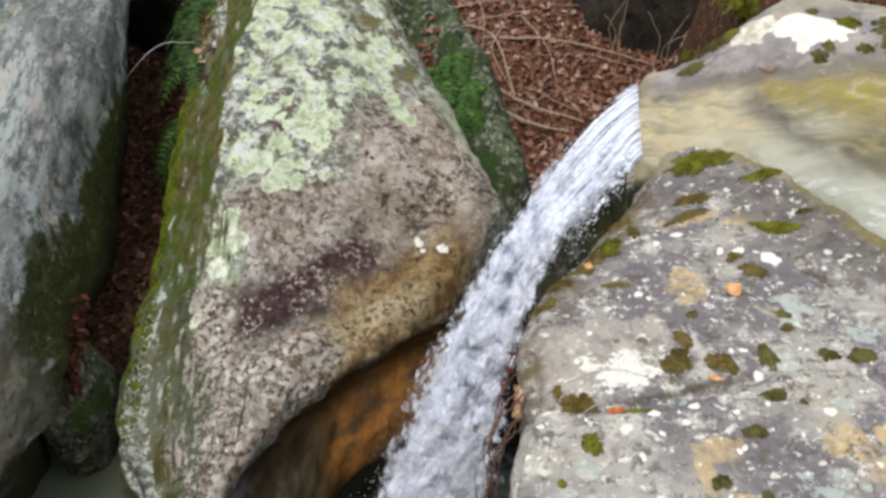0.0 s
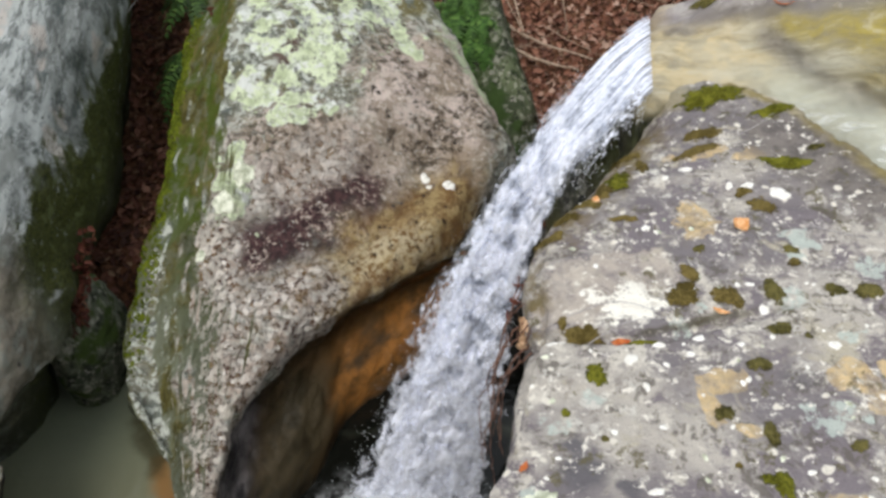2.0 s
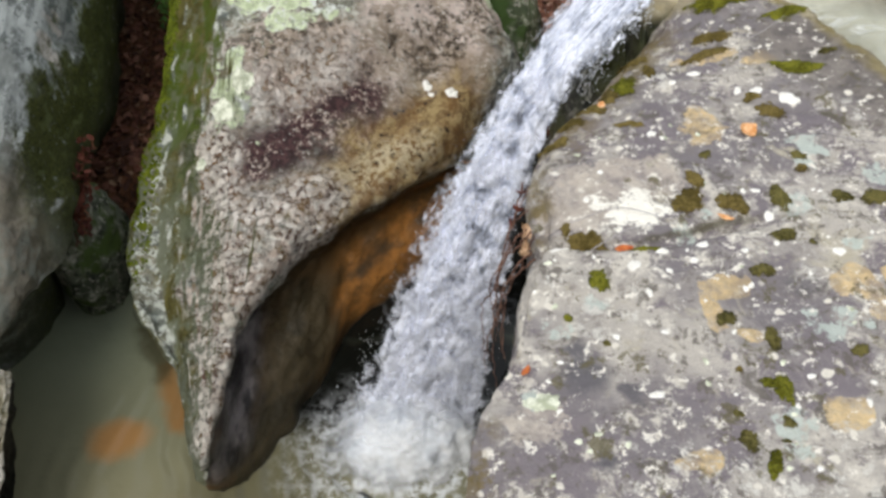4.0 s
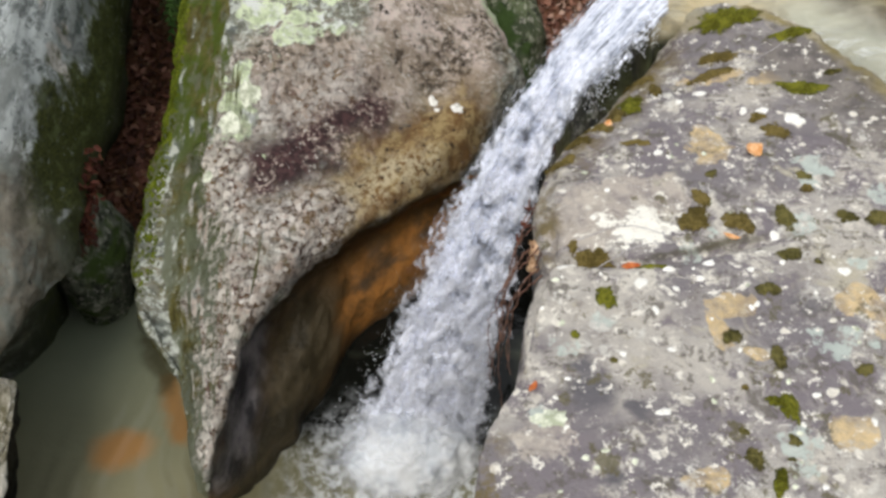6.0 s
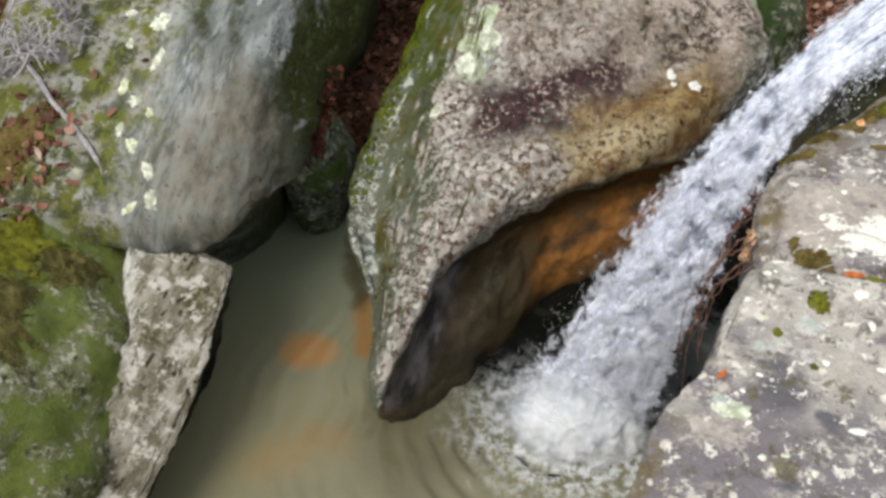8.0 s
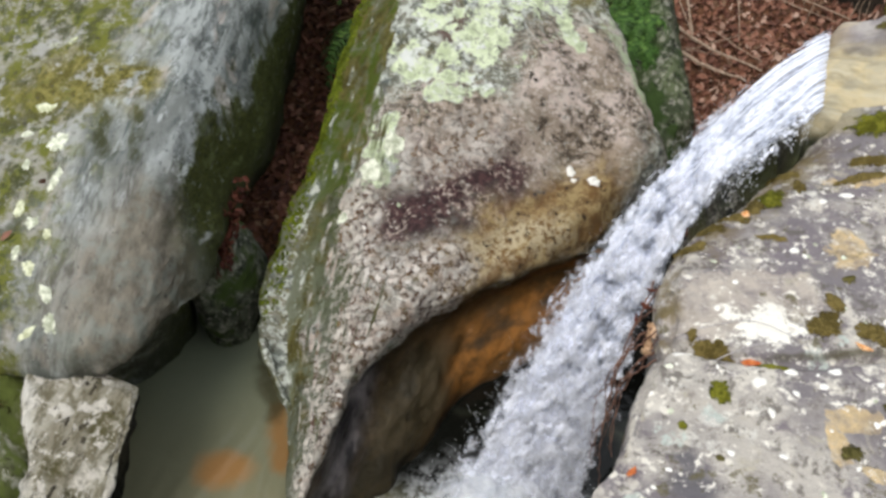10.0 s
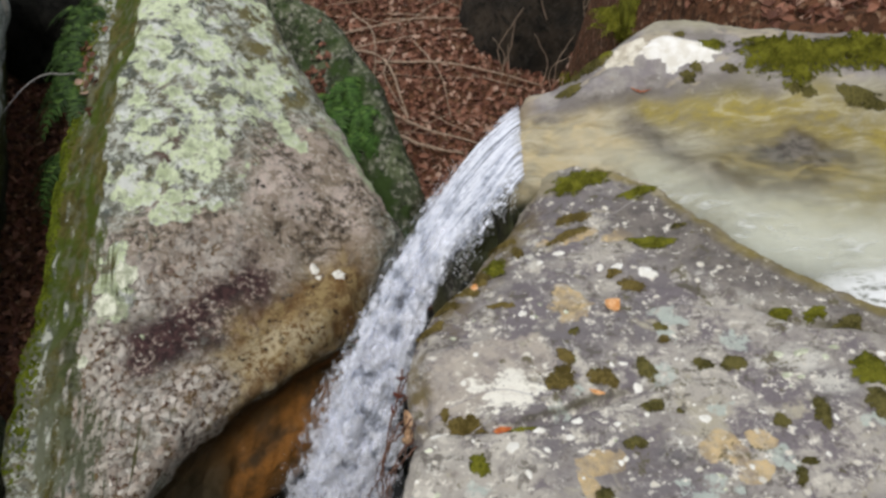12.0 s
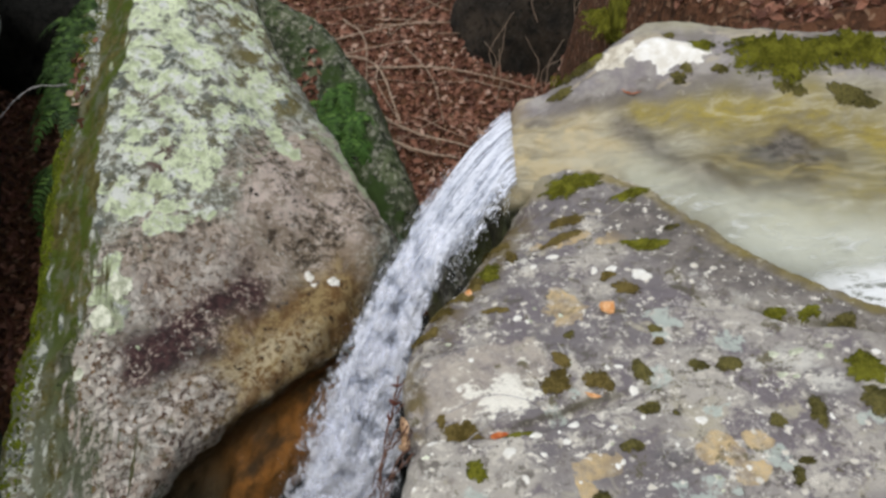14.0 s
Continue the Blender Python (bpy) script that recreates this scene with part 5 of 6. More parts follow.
def fall():
    body = thing("waterfall", sheet("waterfall", -0.03, 0.88, 0.012, 0.05, 0.055, 5, FOAM, back=True, skirt=0.27), "white fall of water shooting from the stone lip into the pool", "waterfall")
    for k, (w0, w1, lift) in enumerate(((-0.02, 0.95, 0.02), (-0.06, 1.0, 0.045), (-0.10, 1.06, 0.07))):
        part_mesh("veil", sheet("veil", w0, w1, lift, 0.05, 0.06, 20 + 9 * k, FOAM_THIN, 0.10, 1.0, 150, 60), body, "torn outer veil of spray")
    rng = random.Random(12)
    # thin rivulets and a lace of drops on the wet wall beside the fall
    for k in range(18):
        n = rng.randint(6, 9)
        u0 = rng.uniform(0.03, 0.26)
        us = np.linspace(u0, u0 + rng.uniform(0.015, 0.05), n)
        w = rng.gauss(0.0, 0.03)
        pts = flight(us, w - 0.10 * us + 0.012 * np.sin(us * 90 + k)) - OUT * rng.uniform(0.0, 0.05)
        part_mesh("rivulet", curve_mesh("rivulet", pts, rng.uniform(0.0015, 0.004), 0.001, DROPS, k), body)
    lace = []
    for k in range(500):
        u = rng.uniform(0.04, 0.34)
        w = 0.02 - abs(rng.gauss(0, 0.12)) - 0.1 * u
        lace.append((flight(u, w) - OUT * rng.uniform(0.0, 0.06), rng.uniform(0.0008, 0.0022), rng.uniform(0.8, 2.4)))
    tagged(part_mesh("lace", blobs("lace", lace, DROPS, rng), body, "lace of white drops on the wet wall"), kind="stuff")
    # flying drops, thickest along the torn edges and low down
    spots = []
    for k in range(1000):
        u = rng.uniform(0.12, 1.02) ** 0.75
        edge = rng.random()
        w = rng.gauss(0.97, 0.02 + 0.05 * u) if edge < 0.36 else rng.gauss(0.03, 0.02 + 0.05 * u) if edge < 0.62 else rng.uniform(0, 1)
        c = flight(u, w) + OUT * (rng.gauss(0.03, 0.04) * u)
        c[2] = max(c[2], 0.01 + abs(rng.gauss(0, 0.05)))
        spots.append((c, rng.uniform(0.0006, 0.0015) * (0.5 + u), rng.uniform(1.0, 3.0)))
    tagged(part_mesh("spray", blobs("spray", spots, DROPS, rng), body, "flying white drops of spray"), kind="stuff")
    # boiling foam and drifting mist where it lands
    for reach, flat, height, skin, seed in ((0.33, 0.66, 0.16, SURF, 15), (0.36, 0.70, 0.27, SURF, 16), (0.42, 0.74, 0.33, MIST, 17), (0.50, 0.8, 0.40, MIST, 18)):
        rr = []
        for k in range(12):
            r = 0.002 + reach * k / 11
            rr.append([(-0.19 + r * math.cos(a), 2.14 + flat * r * math.sin(a) + 0.16 * r * math.cos(a), height * max(0, 1 - (r / reach) ** 1.7) - 0.012) for a in np.linspace(0, 2 * math.pi, 16, endpoint=False)])
        gg = rock_grid(rr[::-1], 8, 8, True, ((7, 0.035, 3), (24, 0.018, 3)), seed)
        part_mesh("splash", grid_mesh("splash", gg, True, True, skin, uv=True), body, "boiling white foam on the pool")
    return body


pool()
stream()
fall()

# ---- moss cushions and lichen on the rocks ----
def pad(name, x, y, rx, ry, turn, h, material, rocks, label, category, group, seed, n=44, rings=8, ragged=0.16, lumps=1.0):
    """An uneven cushion that lies on the named rocks, ragged at its rim and lumpy on top."""
    rng = random.Random(seed)
    ph = [rng.uniform(0, 6.28) for _ in range(4)]
    ct, st = math.cos(turn), math.sin(turn)
    base = (drop(x, y, rocks) or drop(x, y, [*rocks, "ground"]))[0]
    verts = []
    for k in range(rings + 1):
        f = (k / rings) ** 0.8
        for j in range(n):
            a = 2 * math.pi * j / n
            rim = 1 + 0.12 * math.sin(2 * a + ph[0]) + 0.08 * math.sin(3 * a + ph[1]) + 0.05 * math.sin(5 * a + ph[2])
            rim += ragged * (noise.noise(Vector((math.cos(a) * 3.1, math.sin(a) * 3.1, seed))) + 1.1 * noise.noise(Vector((math.cos(a) * 9, math.sin(a) * 9, seed)))) * f
            px, py = rx * f * rim * math.cos(a), ry * f * rim * math.sin(a)
            wx, wy = x + px * ct - py * st, y + px * st + py * ct
            hit = drop(wx, wy, rocks)
            z = hit[0].z if hit and abs(hit[0].z - base.z) < 0.16 else base.z - 0.03
            lift = h * max(0.0, 1 - f ** 1.6) * (1 + 0.6 * lumps * noise.noise(Vector((wx * 45, wy * 45, seed)))) + lumps * min(0.008, 0.5 * h) * noise.noise(Vector((wx * 110, wy * 110, seed)))
            verts.append(Vector((wx, wy, z + (max(lift, 0.0015) if k < rings else -0.006))) - base)
    faces = [(k * n + j, k * n + (j + 1) % n, (k + 1) * n + (j + 1) % n, (k + 1) * n + j)[::-1] for k in range(rings) for j in range(n)]
    me = bpy.data.meshes.new(name)
    me.from_pydata([tuple(v) for v in verts], [], faces)
    me.materials.append(material)
    me.polygons.foreach_set("use_smooth", [True] * len(me.polygons))
    layer = me.uv_layers.new(name="UVMap")
    loops = np.empty(len(me.loops), dtype=np.int64)
    me.loops.foreach_get("vertex_index", loops)
    layer.data.foreach_set("uv", np.stack([(loops // n) / rings, (loops % n) / n], 1).ravel().astype(np.float32))
    ob = thing(name, me, label, category, group)
    ob.location = base
    return ob


def tufts(name, x, y, rx, ry, turn, h, material, rocks, label, category, group, seed, size=0.009, most=240):
    """A moss patch: many small domes, dense in the middle and scattered at its ragged rim."""
    rng = random.Random(seed)
    ph = [rng.uniform(0, 6.28) for _ in range(3)]
    ct, st = math.cos(turn), math.sin(turn)
    base = (drop(x, y, rocks) or drop(x, y, [*rocks, "ground"]))[0]
    verts, faces = [], []
    for _ in range(min(most, 12 + int(1.9 * rx * ry / size ** 2))):
        a, f = rng.uniform(0, 6.2832), rng.random() ** 0.55 * 1.12
        r = f * (1 + 0.22 * math.sin(2 * a + ph[0]) + 0.18 * math.sin(3 * a + ph[1]) + 0.12 * math.sin(5 * a + ph[2]))
        px, py = rx * r * math.cos(a), ry * r * math.sin(a)
        wx, wy = x + px * ct - py * st, y + px * st + py * ct
        hit = drop(wx, wy, rocks)
        if hit is None or abs(hit[0].z - base.z) > 1.2:
            continue
        s = size * rng.uniform(0.6, 1.3) * (1.1 - 0.45 * f)
        lift = h * max(0.0, 1 - f * f) * rng.uniform(0.7, 1.15)
        i, b0 = len(verts), rng.uniform(0, 1)
        for k, (rad, zz) in enumerate(((1.0, -0.35 * s - 0.5 * lift), (0.8, 0.35 * s + lift))):
            verts += [Vector((wx + s * rad * math.cos(b0 + j * 1.2566), wy + s * rad * math.sin(b0 + j * 1.2566), hit[0].z + zz)) - base for j in range(5)]
        verts.append(Vector((wx + rng.uniform(-0.3, 0.3) * s, wy + rng.uniform(-0.3, 0.3) * s, hit[0].z + 0.75 * s + lift)) - base)
        faces += [(i + j, i + (j + 1) % 5, i + 5 + (j + 1) % 5, i + 5 + j) for j in range(5)] + [(i + 5 + j, i + 5 + (j + 1) % 5, i + 10) for j in range(5)]
    me = bpy.data.meshes.new(name)
    me.from_pydata([tuple(v) for v in verts], [], faces)
    me.materials.append(material)
    me.polygons.foreach_set("use_smooth", [True] * len(me.polygons))
    ob = thing(name, me, label, category, group)
    ob.location = base
    return ob


NEAR = ["near_rock", "stream_slab"]
BRIGHT_MOSS = [(0.849, 2.538, 0.10, 0.055), (1.026, 2.439, 0.077, 0.026), (0.995, 2.182, 0.076, 0.030), (0.510, 2.189, 0.04, 0.06), (1.347, 1.791, 0.039, 0.020), (1.253, 1.817, 0.036, 0.018), (1.404, 1.570, 0.062, 0.055),
               (0.353, 1.409, 0.028, 0.031), (0.273, 1.310, 0.012, 0.013), (0.716, 1.110, 0.022, 0.040), (0.685, 1.120, 0.019, 0.014), (0.662, 0.937, 0.017, 0.036), (0.468, 1.500, 0.058, 0.010)]
DARK_MOSS = [(0.833, 1.669, 0.026, 0.042), (0.912, 1.809, 0.021, 0.018), (0.979, 1.655, 0.028, 0.023), (1.060, 1.642, 0.035, 0.030), (1.112, 1.446, 0.023, 0.025), (1.220, 1.458, 0.024, 0.048), (1.426, 1.750, 0.040, 0.024),
             (1.381, 1.468, 0.042, 0.050), (1.098, 1.287, 0.017, 0.029), (1.135, 1.324, 0.026, 0.010), (1.100, 2.241, 0.031, 0.014), (0.677, 1.831, 0.016, 0.016), (0.872, 1.505, 0.010, 0.012), (0.352, 1.230, 0.009, 0.009),
             (0.627, 1.289, 0.023, 0.022), (0.717, 1.230, 0.020, 0.027), (0.736, 1.423, 0.032, 0.020), (0.814, 1.535, 0.029, 0.025), (0.608, 1.049, 0.012, 0.010), (0.712, 1.031, 0.014, 0.015), (0.622, 0.990, 0.022, 0.024),
             (0.696, 0.988, 0.010, 0.008), (0.902, 1.199, 0.023, 0.015)]
OLIVE_MOSS = [(0.787, 2.356, 0.071, 0.026), (0.755, 2.278, 0.076, 0.022), (0.891, 2.005, 0.045, 0.034), (0.852, 2.073, 0.025, 0.015), (0.590, 2.249, 0.020, 0.04), (0.492, 1.972, 0.039, 0.016), (0.603, 1.658, 0.040, 0.050),
              (0.631, 1.734, 0.023, 0.033), (0.714, 1.647, 0.040, 0.040), (0.908, 1.757, 0.018, 0.020), (0.287, 1.585, 0.015, 0.022), (0.337, 1.544, 0.050, 0.020), (0.629, 1.151, 0.009, 0.009), (0.285, 1.935, 0.045, 0.030),
              (0.40, 2.08, 0.045, 0.04), (0.34, 2.02, 0.04, 0.03), (0.56, 2.33, 0.04, 0.03), (0.46, 2.14, 0.03, 0.05)]
for words, mat, rows in (("bright green", MOSS_BRIGHT, BRIGHT_MOSS), ("dark", MOSS_DARK, DARK_MOSS), ("brownish olive", MOSS_OLIVE, OLIVE_MOSS)):
    for k, (x, y, rx, ry) in enumerate(rows):
        pad("moss_cushion", x, y, rx * 1.1, ry * 1.1, 0.25 * math.sin(k * 2.1), 0.005 + 0.15 * min(rx, ry), mat, NEAR, words + " moss cushion growing on the grey rock", "moss", "moss cushions on the grey rock", 100 + k + int(1000 * rx), ragged=0.24)

WHITE_SPOTS = [(0.438, 1.445, 0.017, 0.017), (0.269, 1.532, 0.028, 0.014), (0.612, 1.512, 0.017, 0.012), (0.706, 1.483, 0.009, 0.010), (0.928, 1.475, 0.015, 0.014), (0.512, 1.490, 0.016, 0.009), (0.547, 1.923, 0.013, 0.013),
               (0.347, 1.679, 0.008, 0.010), (0.443, 1.089, 0.018, 0.010), (0.463, 1.363, 0.008, 0.013), (0.521, 1.431, 0.009, 0.010), (0.483, 1.250, 0.010, 0.007), (0.911, 1.123, 0.007, 0.008), (0.782, 1.138, 0.010, 0.007), (0.946, 2.050, 0.031, 0.024),
               (0.867, 2.094, 0.019, 0.015), (0.816, 2.100, 0.012, 0.010), (0.709, 2.201, 0.022, 0.012), (0.777, 1.691, 0.012, 0.010), (0.798, 1.612, 0.014, 0.013), (1.454, 1.622, 0.016, 0.010), (0.643, 2.162, 0.010, 0.010)]
CREAM_SPOTS = [(1.191, 1.662, 0.016, 0.013), (1.250, 1.661, 0.021, 0.013), (1.181, 1.584, 0.015, 0.010), (1.306, 1.632, 0.011, 0.010), (1.341, 1.662, 0.014, 0.008), (1.213, 1.570, 0.010, 0.008), (0.246, 1.352, 0.008, 0.008), (0.556, 1.118, 0.007, 0.006),
               (0.561, 1.173, 0.006, 0.009), (0.367, 0.971, 0.007, 0.007), (0.31, 1.00, 0.008, 0.006), (0.27, 0.99, 0.010, 0.007), (0.29, 0.965, 0.006, 0.006)]
for k, (x, y, rx, ry) in enumerate(WHITE_SPOTS + CREAM_SPOTS):
    white = k < len(WHITE_SPOTS)
    pad("lichen_spot", x, y, rx, ry, 0.3 * math.sin(k * 1.7), 0.004, LICHEN_WHITE if white else LICHEN_PALE, NEAR, ("round white" if white else "cream-coloured") + " lichen crust on the grey rock", "lichen", "white lichen spots", 200 + k, ragged=0.10 if white else 0.3)
pad("lichen_spot", 0.20, 1.09, 0.040, 0.028, 0.2, 0.005, LICHEN_PALE, NEAR, "pale green-white lichen crust on the grey rock", "lichen", "white lichen spots", 299, ragged=0.3)
rng = random.Random(5)
for k in range(110):
    x, y = rng.uniform(0.2, 1.5), rng.uniform(0.85, 2.2)
    if x > 0.3 + (2.3 - y) * 1.2:
        continue
    r = rng.uniform(0.003, 0.008)
    pad("lichen_spot", x, y, r * rng.uniform(1, 1.6), r, rng.uniform(0, 3), 0.003, LICHEN_WHITE if k % 3 else LICHEN_PALE, NEAR, "tiny white lichen crust on the grey rock", "lichen", "white lichen spots", 300 + k)

pad("chalk_crust", 1.28, 2.955, 0.15, 0.06, -0.08, 0.008, LICHEN_CHALK, ["stream_slab"], "chalk-white lichen crust on the dry shelf", "lichen", "", 401, ragged=0.3)
pad("chalk_crust", 1.10, 2.99, 0.09, 0.05, 0.05, 0.006, LICHEN_CREAM, ["stream_slab"], "cream-coloured lichen crust on the dry shelf", "lichen", "", 402, ragged=0.3)
SHELF_MOSS = [(1.410, 2.966, 0.059, 0.040, 0), (1.337, 2.893, 0.028, 0.015, 1), (1.304, 2.878, 0.032, 0.018, 1), (1.456, 2.873, 0.036, 0.014, 1), (0.90, 2.975, 0.05, 0.025, 1), (0.97, 3.02, 0.08, 0.035, 1), (1.720, 2.835, 0.051, 0.018, 1),
              (1.685, 2.805, 0.032, 0.018, 1), (1.733, 2.787, 0.029, 0.017, 1), (1.911, 2.772, 0.090, 0.032, 1), (1.967, 2.735, 0.056, 0.018, 1), (1.302, 3.023, 0.029, 0.012, 1), (0.98, 3.05, 0.10, 0.04, 0)]
for k, (x, y, rx, ry, kind) in enumerate(SHELF_MOSS):
    pad("moss_cushion", x, y, rx, ry, -0.2, 0.008 + 0.2 * ry, (MOSS_BRIGHT, MOSS_DARK)[kind], ["stream_slab"], ("bright green", "dark")[kind] + " moss cushion on the dry shelf of the slab", "moss", "moss cushions on the slab", 420 + k, ragged=0.22)
for k, (x, y, rx, ry, kind, h) in enumerate([(1.70, 2.90, 0.21, 0.10, 0, 0.06), (1.98, 2.92, 0.20, 0.09, 0, 0.06), (2.5, 2.9, 0.3, 0.12, 0, 0.10), (1.12, 3.3, 0.10, 0.16, 0, 0.08), (1.33, 3.9, 0.10, 0.3, 0, 0.10), (1.5, 4.3, 0.16, 0.2, 0, 0.08)]):
    pad("moss_mound", x, y, rx, ry, -0.15, h, (MOSS_BRIGHT, MOSS_DARK)[kind], ["ground", "stream_slab"], "thick yellow-green moss mound on the stream bank", "moss", "moss mounds on the bank", 440 + k, 72, 16, 0.35, 1.6)
for k, (x, y, rx, ry) in enumerate([(-2.55, 1.7, 0.25, 0.22), (-2.3, 1.35, 0.16, 0.22), (-2.75, 2.1, 0.25, 0.15), (-2.45, 1.0, 0.22, 0.25), (-2.25, 1.72, 0.1, 0.14), (-2.65, 1.35, 0.2, 0.25)]):
    pad("moss_cushion", x, y, rx, ry, 0.4 * k, 0.035, (MOSS_BRIGHT, MOSS_DARK, MOSS_OLIVE)[k % 3], ["mossy_bank", "cliff_rock"], "spreading green moss cushion on the low bank", "moss", "moss cushions on the bank", 460 + k, 72, 16, 0.5, 1.6)
for k, (x, y, rx, ry) in enumerate([(0.0, 3.57, 0.03, 0.03), (-0.12, 3.60, 0.025, 0.025), (-0.10, 3.55, 0.014, 0.014), (-1.06, 3.31, 0.05, 0.05), (-0.97, 3.40, 0.055, 0.04), (-1.15, 3.10, 0.025, 0.03)]):
    pad("lichen_spot", x, y, rx, ry, 0.5, 0.010, LICHEN_WHITE if k < 3 else LICHEN_PALE, ["boulder"], "thick white lichen crust on the boulder", "lichen", "white lichen spots", 480 + k)
for k, (x, y, rx, ry) in enumerate([(-2.42, 2.9, 0.06, 0.03), (-2.25, 2.70, 0.055, 0.06), (-2.25, 2.25, 0.03, 0.035), (-2.17, 2.2, 0.035, 0.035), (-2.23, 2.37, 0.035, 0.04), (-2.2, 2.55, 0.035, 0.06), (-2.31, 2.42, 0.03, 0.05),
                                   (-2.06, 2.12, 0.03, 0.05), (-2.02, 2.04, 0.04, 0.035), (-2.1, 1.99, 0.022, 0.05), (-2.44, 2.76, 0.04, 0.025), (-2.36, 2.6, 0.025, 0.03), (-2.14, 2.33, 0.02, 0.03)]):
    pad("lichen_spot", x, y, rx * 0.8, ry * 0.75, 0.6 * k, 0.006, LICHEN_PALE if k % 3 else LICHEN_YELLOW, ["cliff_rock"], "thick pale lichen crust on the mossy shoulder", "lichen", "white lichen spots", 520 + k, ragged=0.42)
tagged(tufts("flank_moss", -1.47, 4.1, 0.13, 1.25, 0.0, 0.012, MOSS_FLANK, ["boulder"], "soft bright green moss down the boulder's flank", "moss", "", 500, 0.012, 2600), kind="stuff")


# ---- fallen leaves ----
def leaf_shape(length, width, curl, fold):
    """Points (10) and faces of a dry leaf along x, folded along its rib and curled."""
    prof = (0.06, 0.75, 1.0, 0.7, 0.04)
    pts, faces = [], []
    for i, w in enumerate(prof):
        u = i / 4 - 0.5
        zc = curl * (u * u * 4 - 0.4) * length
        pts += [(u * length, -w * width / 2, zc + fold * w * width), (u * length, 0, zc), (u * length, w * width / 2, zc + fold * w * width)]
    for i in range(4):
        a = i * 3
        faces += [(a, a + 1, a + 4, a + 3), (a + 1, a + 2, a + 5, a + 4)]
    return pts, faces


def litter(name, count, where, rocks, size, label, seed, material):
    """Many fallen leaves, lying about where where(rng) puts them."""
    rng = random.Random(seed)
    verts, faces = [], []
    for _ in range(count):
        x, y = where(rng)
        hit = drop(x, y, rocks)
        if hit is None or hit[1].z < 0.25:
            continue
        pts, fs = leaf_shape(rng.uniform(*size), rng.uniform(*size) * 0.6, rng.uniform(-0.15, 0.25), rng.uniform(0.05, 0.4))
        tilt = hit[1].to_track_quat("Z", "Y").to_matrix().to_4x4()
        m = Matrix.Translation(hit[0] + Vector((0, 0, rng.uniform(0.004, 0.03)))) @ tilt @ pose(0, 0, 0, rng.gauss(0, 32), rng.gauss(0, 32), rng.uniform(0, 360))
        i = len(verts)
        verts += [tuple(m @ Vector(p)) for p in pts]
        faces += [tuple(v + i for v in f) for f in fs]
    me = bpy.data.meshes.new(name)
    me.from_pydata(verts, [], faces)
    me.materials.append(material)
    return thing(name, me, label, "leaves", kind="stuff")


litter("slope_leaf_litter", 14000, lambda r: (r.uniform(-0.5, 2.3), r.uniform(4.2, 8.6)), ["ground"], (0.022, 0.078), "thick layer of dry red-brown beech leaves on the slope", 1, LEAF_BROWN)
litter("cleft_leaf_litter", 2600, lambda r: (r.uniform(-2.5, -1.45), r.uniform(2.9, 6.9)), ["ground"], (0.04, 0.08), "dark red-brown leaves filling the narrow cleft", 2, LEAF_DARK)
litter("bank_leaf_litter", 3000, lambda r: (r.uniform(1.2, 3.4), r.uniform(2.9, 4.8)), ["ground"], (0.04, 0.08), "pale brown leaves strewn on the stream bank", 3, LEAF_BROWN)
litter("rock_leaf_litter", 26, lambda r: (r.gauss(-1.38, 0.06), r.gauss(4.75, 0.25)), ["boulder"], (0.04, 0.07), "a few brown leaves caught on the boulder", 4, LEAF_BROWN)
litter("low_bank_leaf_litter", 90, lambda r: (r.gauss(-2.60, 0.12), r.gauss(2.1, 0.14)), ["mossy_bank", "cliff_rock"], (0.04, 0.07), "red-brown leaves lying on the mossy bank", 6, LEAF_BROWN)
litter("cleft_stone_leaves", 60, lambda r: (r.gauss(-1.86, 0.03), r.gauss(2.98, 0.12)), ["cleft_stone"], (0.03, 0.06), "small red-brown leaves stuck on the cleft stone", 7, LEAF_BROWN)


def ledge_leaves():
    """Leaves stuck along a narrow ledge of the rock wall, where the cleft meets the pool."""
    rng = random.Random(19)
    a, b = Vector((-1.675, 3.18, 0.90)), Vector((-1.715, 2.90, 0.56))
    verts, faces = [], []
    for k in range(150):
        c = a.lerp(b, rng.random()) + Vector((rng.uniform(-0.04, 0.01), rng.gauss(0, 0.045), rng.gauss(0, 0.03)))
        pts, fs = leaf_shape(rng.uniform(0.025, 0.055), rng.uniform(0.018, 0.03), rng.uniform(-0.1, 0.3), 0.3)
        m = pose(*c, rng.uniform(-60, 60), rng.uniform(20, 90), rng.uniform(0, 360))
        i = len(verts)
        verts += [tuple(m @ Vector(p)) for p in pts]
        faces += [tuple(v + i for v in f) for f in fs]
    me = bpy.data.meshes.new("ledge_leaves")
    me.from_pydata(verts, [], faces)
    me.materials.append(LEAF_DAMP)
    return thing("ledge_leaves", me, "damp red-brown leaves stuck along a ledge in the cleft", "leaves", kind="stuff")


ledge_leaves()


def fallen_leaf(x, y, length, width, turn, material, rocks, label, curl=0.2, tilt=0):
    pts, faces = leaf_shape(length, width, curl, 0.2)
    hit = drop(x, y, rocks)
    me = bpy.data.meshes.new("fallen_leaf")
    me.from_pydata(pts, [], faces)
    me.materials.append(material)
    ob = thing("fallen_leaf", me, label, "leaf", "single fallen leaves")
    thick = ob.modifiers.new("thickness", "SOLIDIFY")
    thick.thickness = 0.0015
    ob.matrix_world = Matrix.Translation(hit[0] + Vector((0, 0, 0.008))) @ pose(0, 0, 0, tilt, 0, turn)


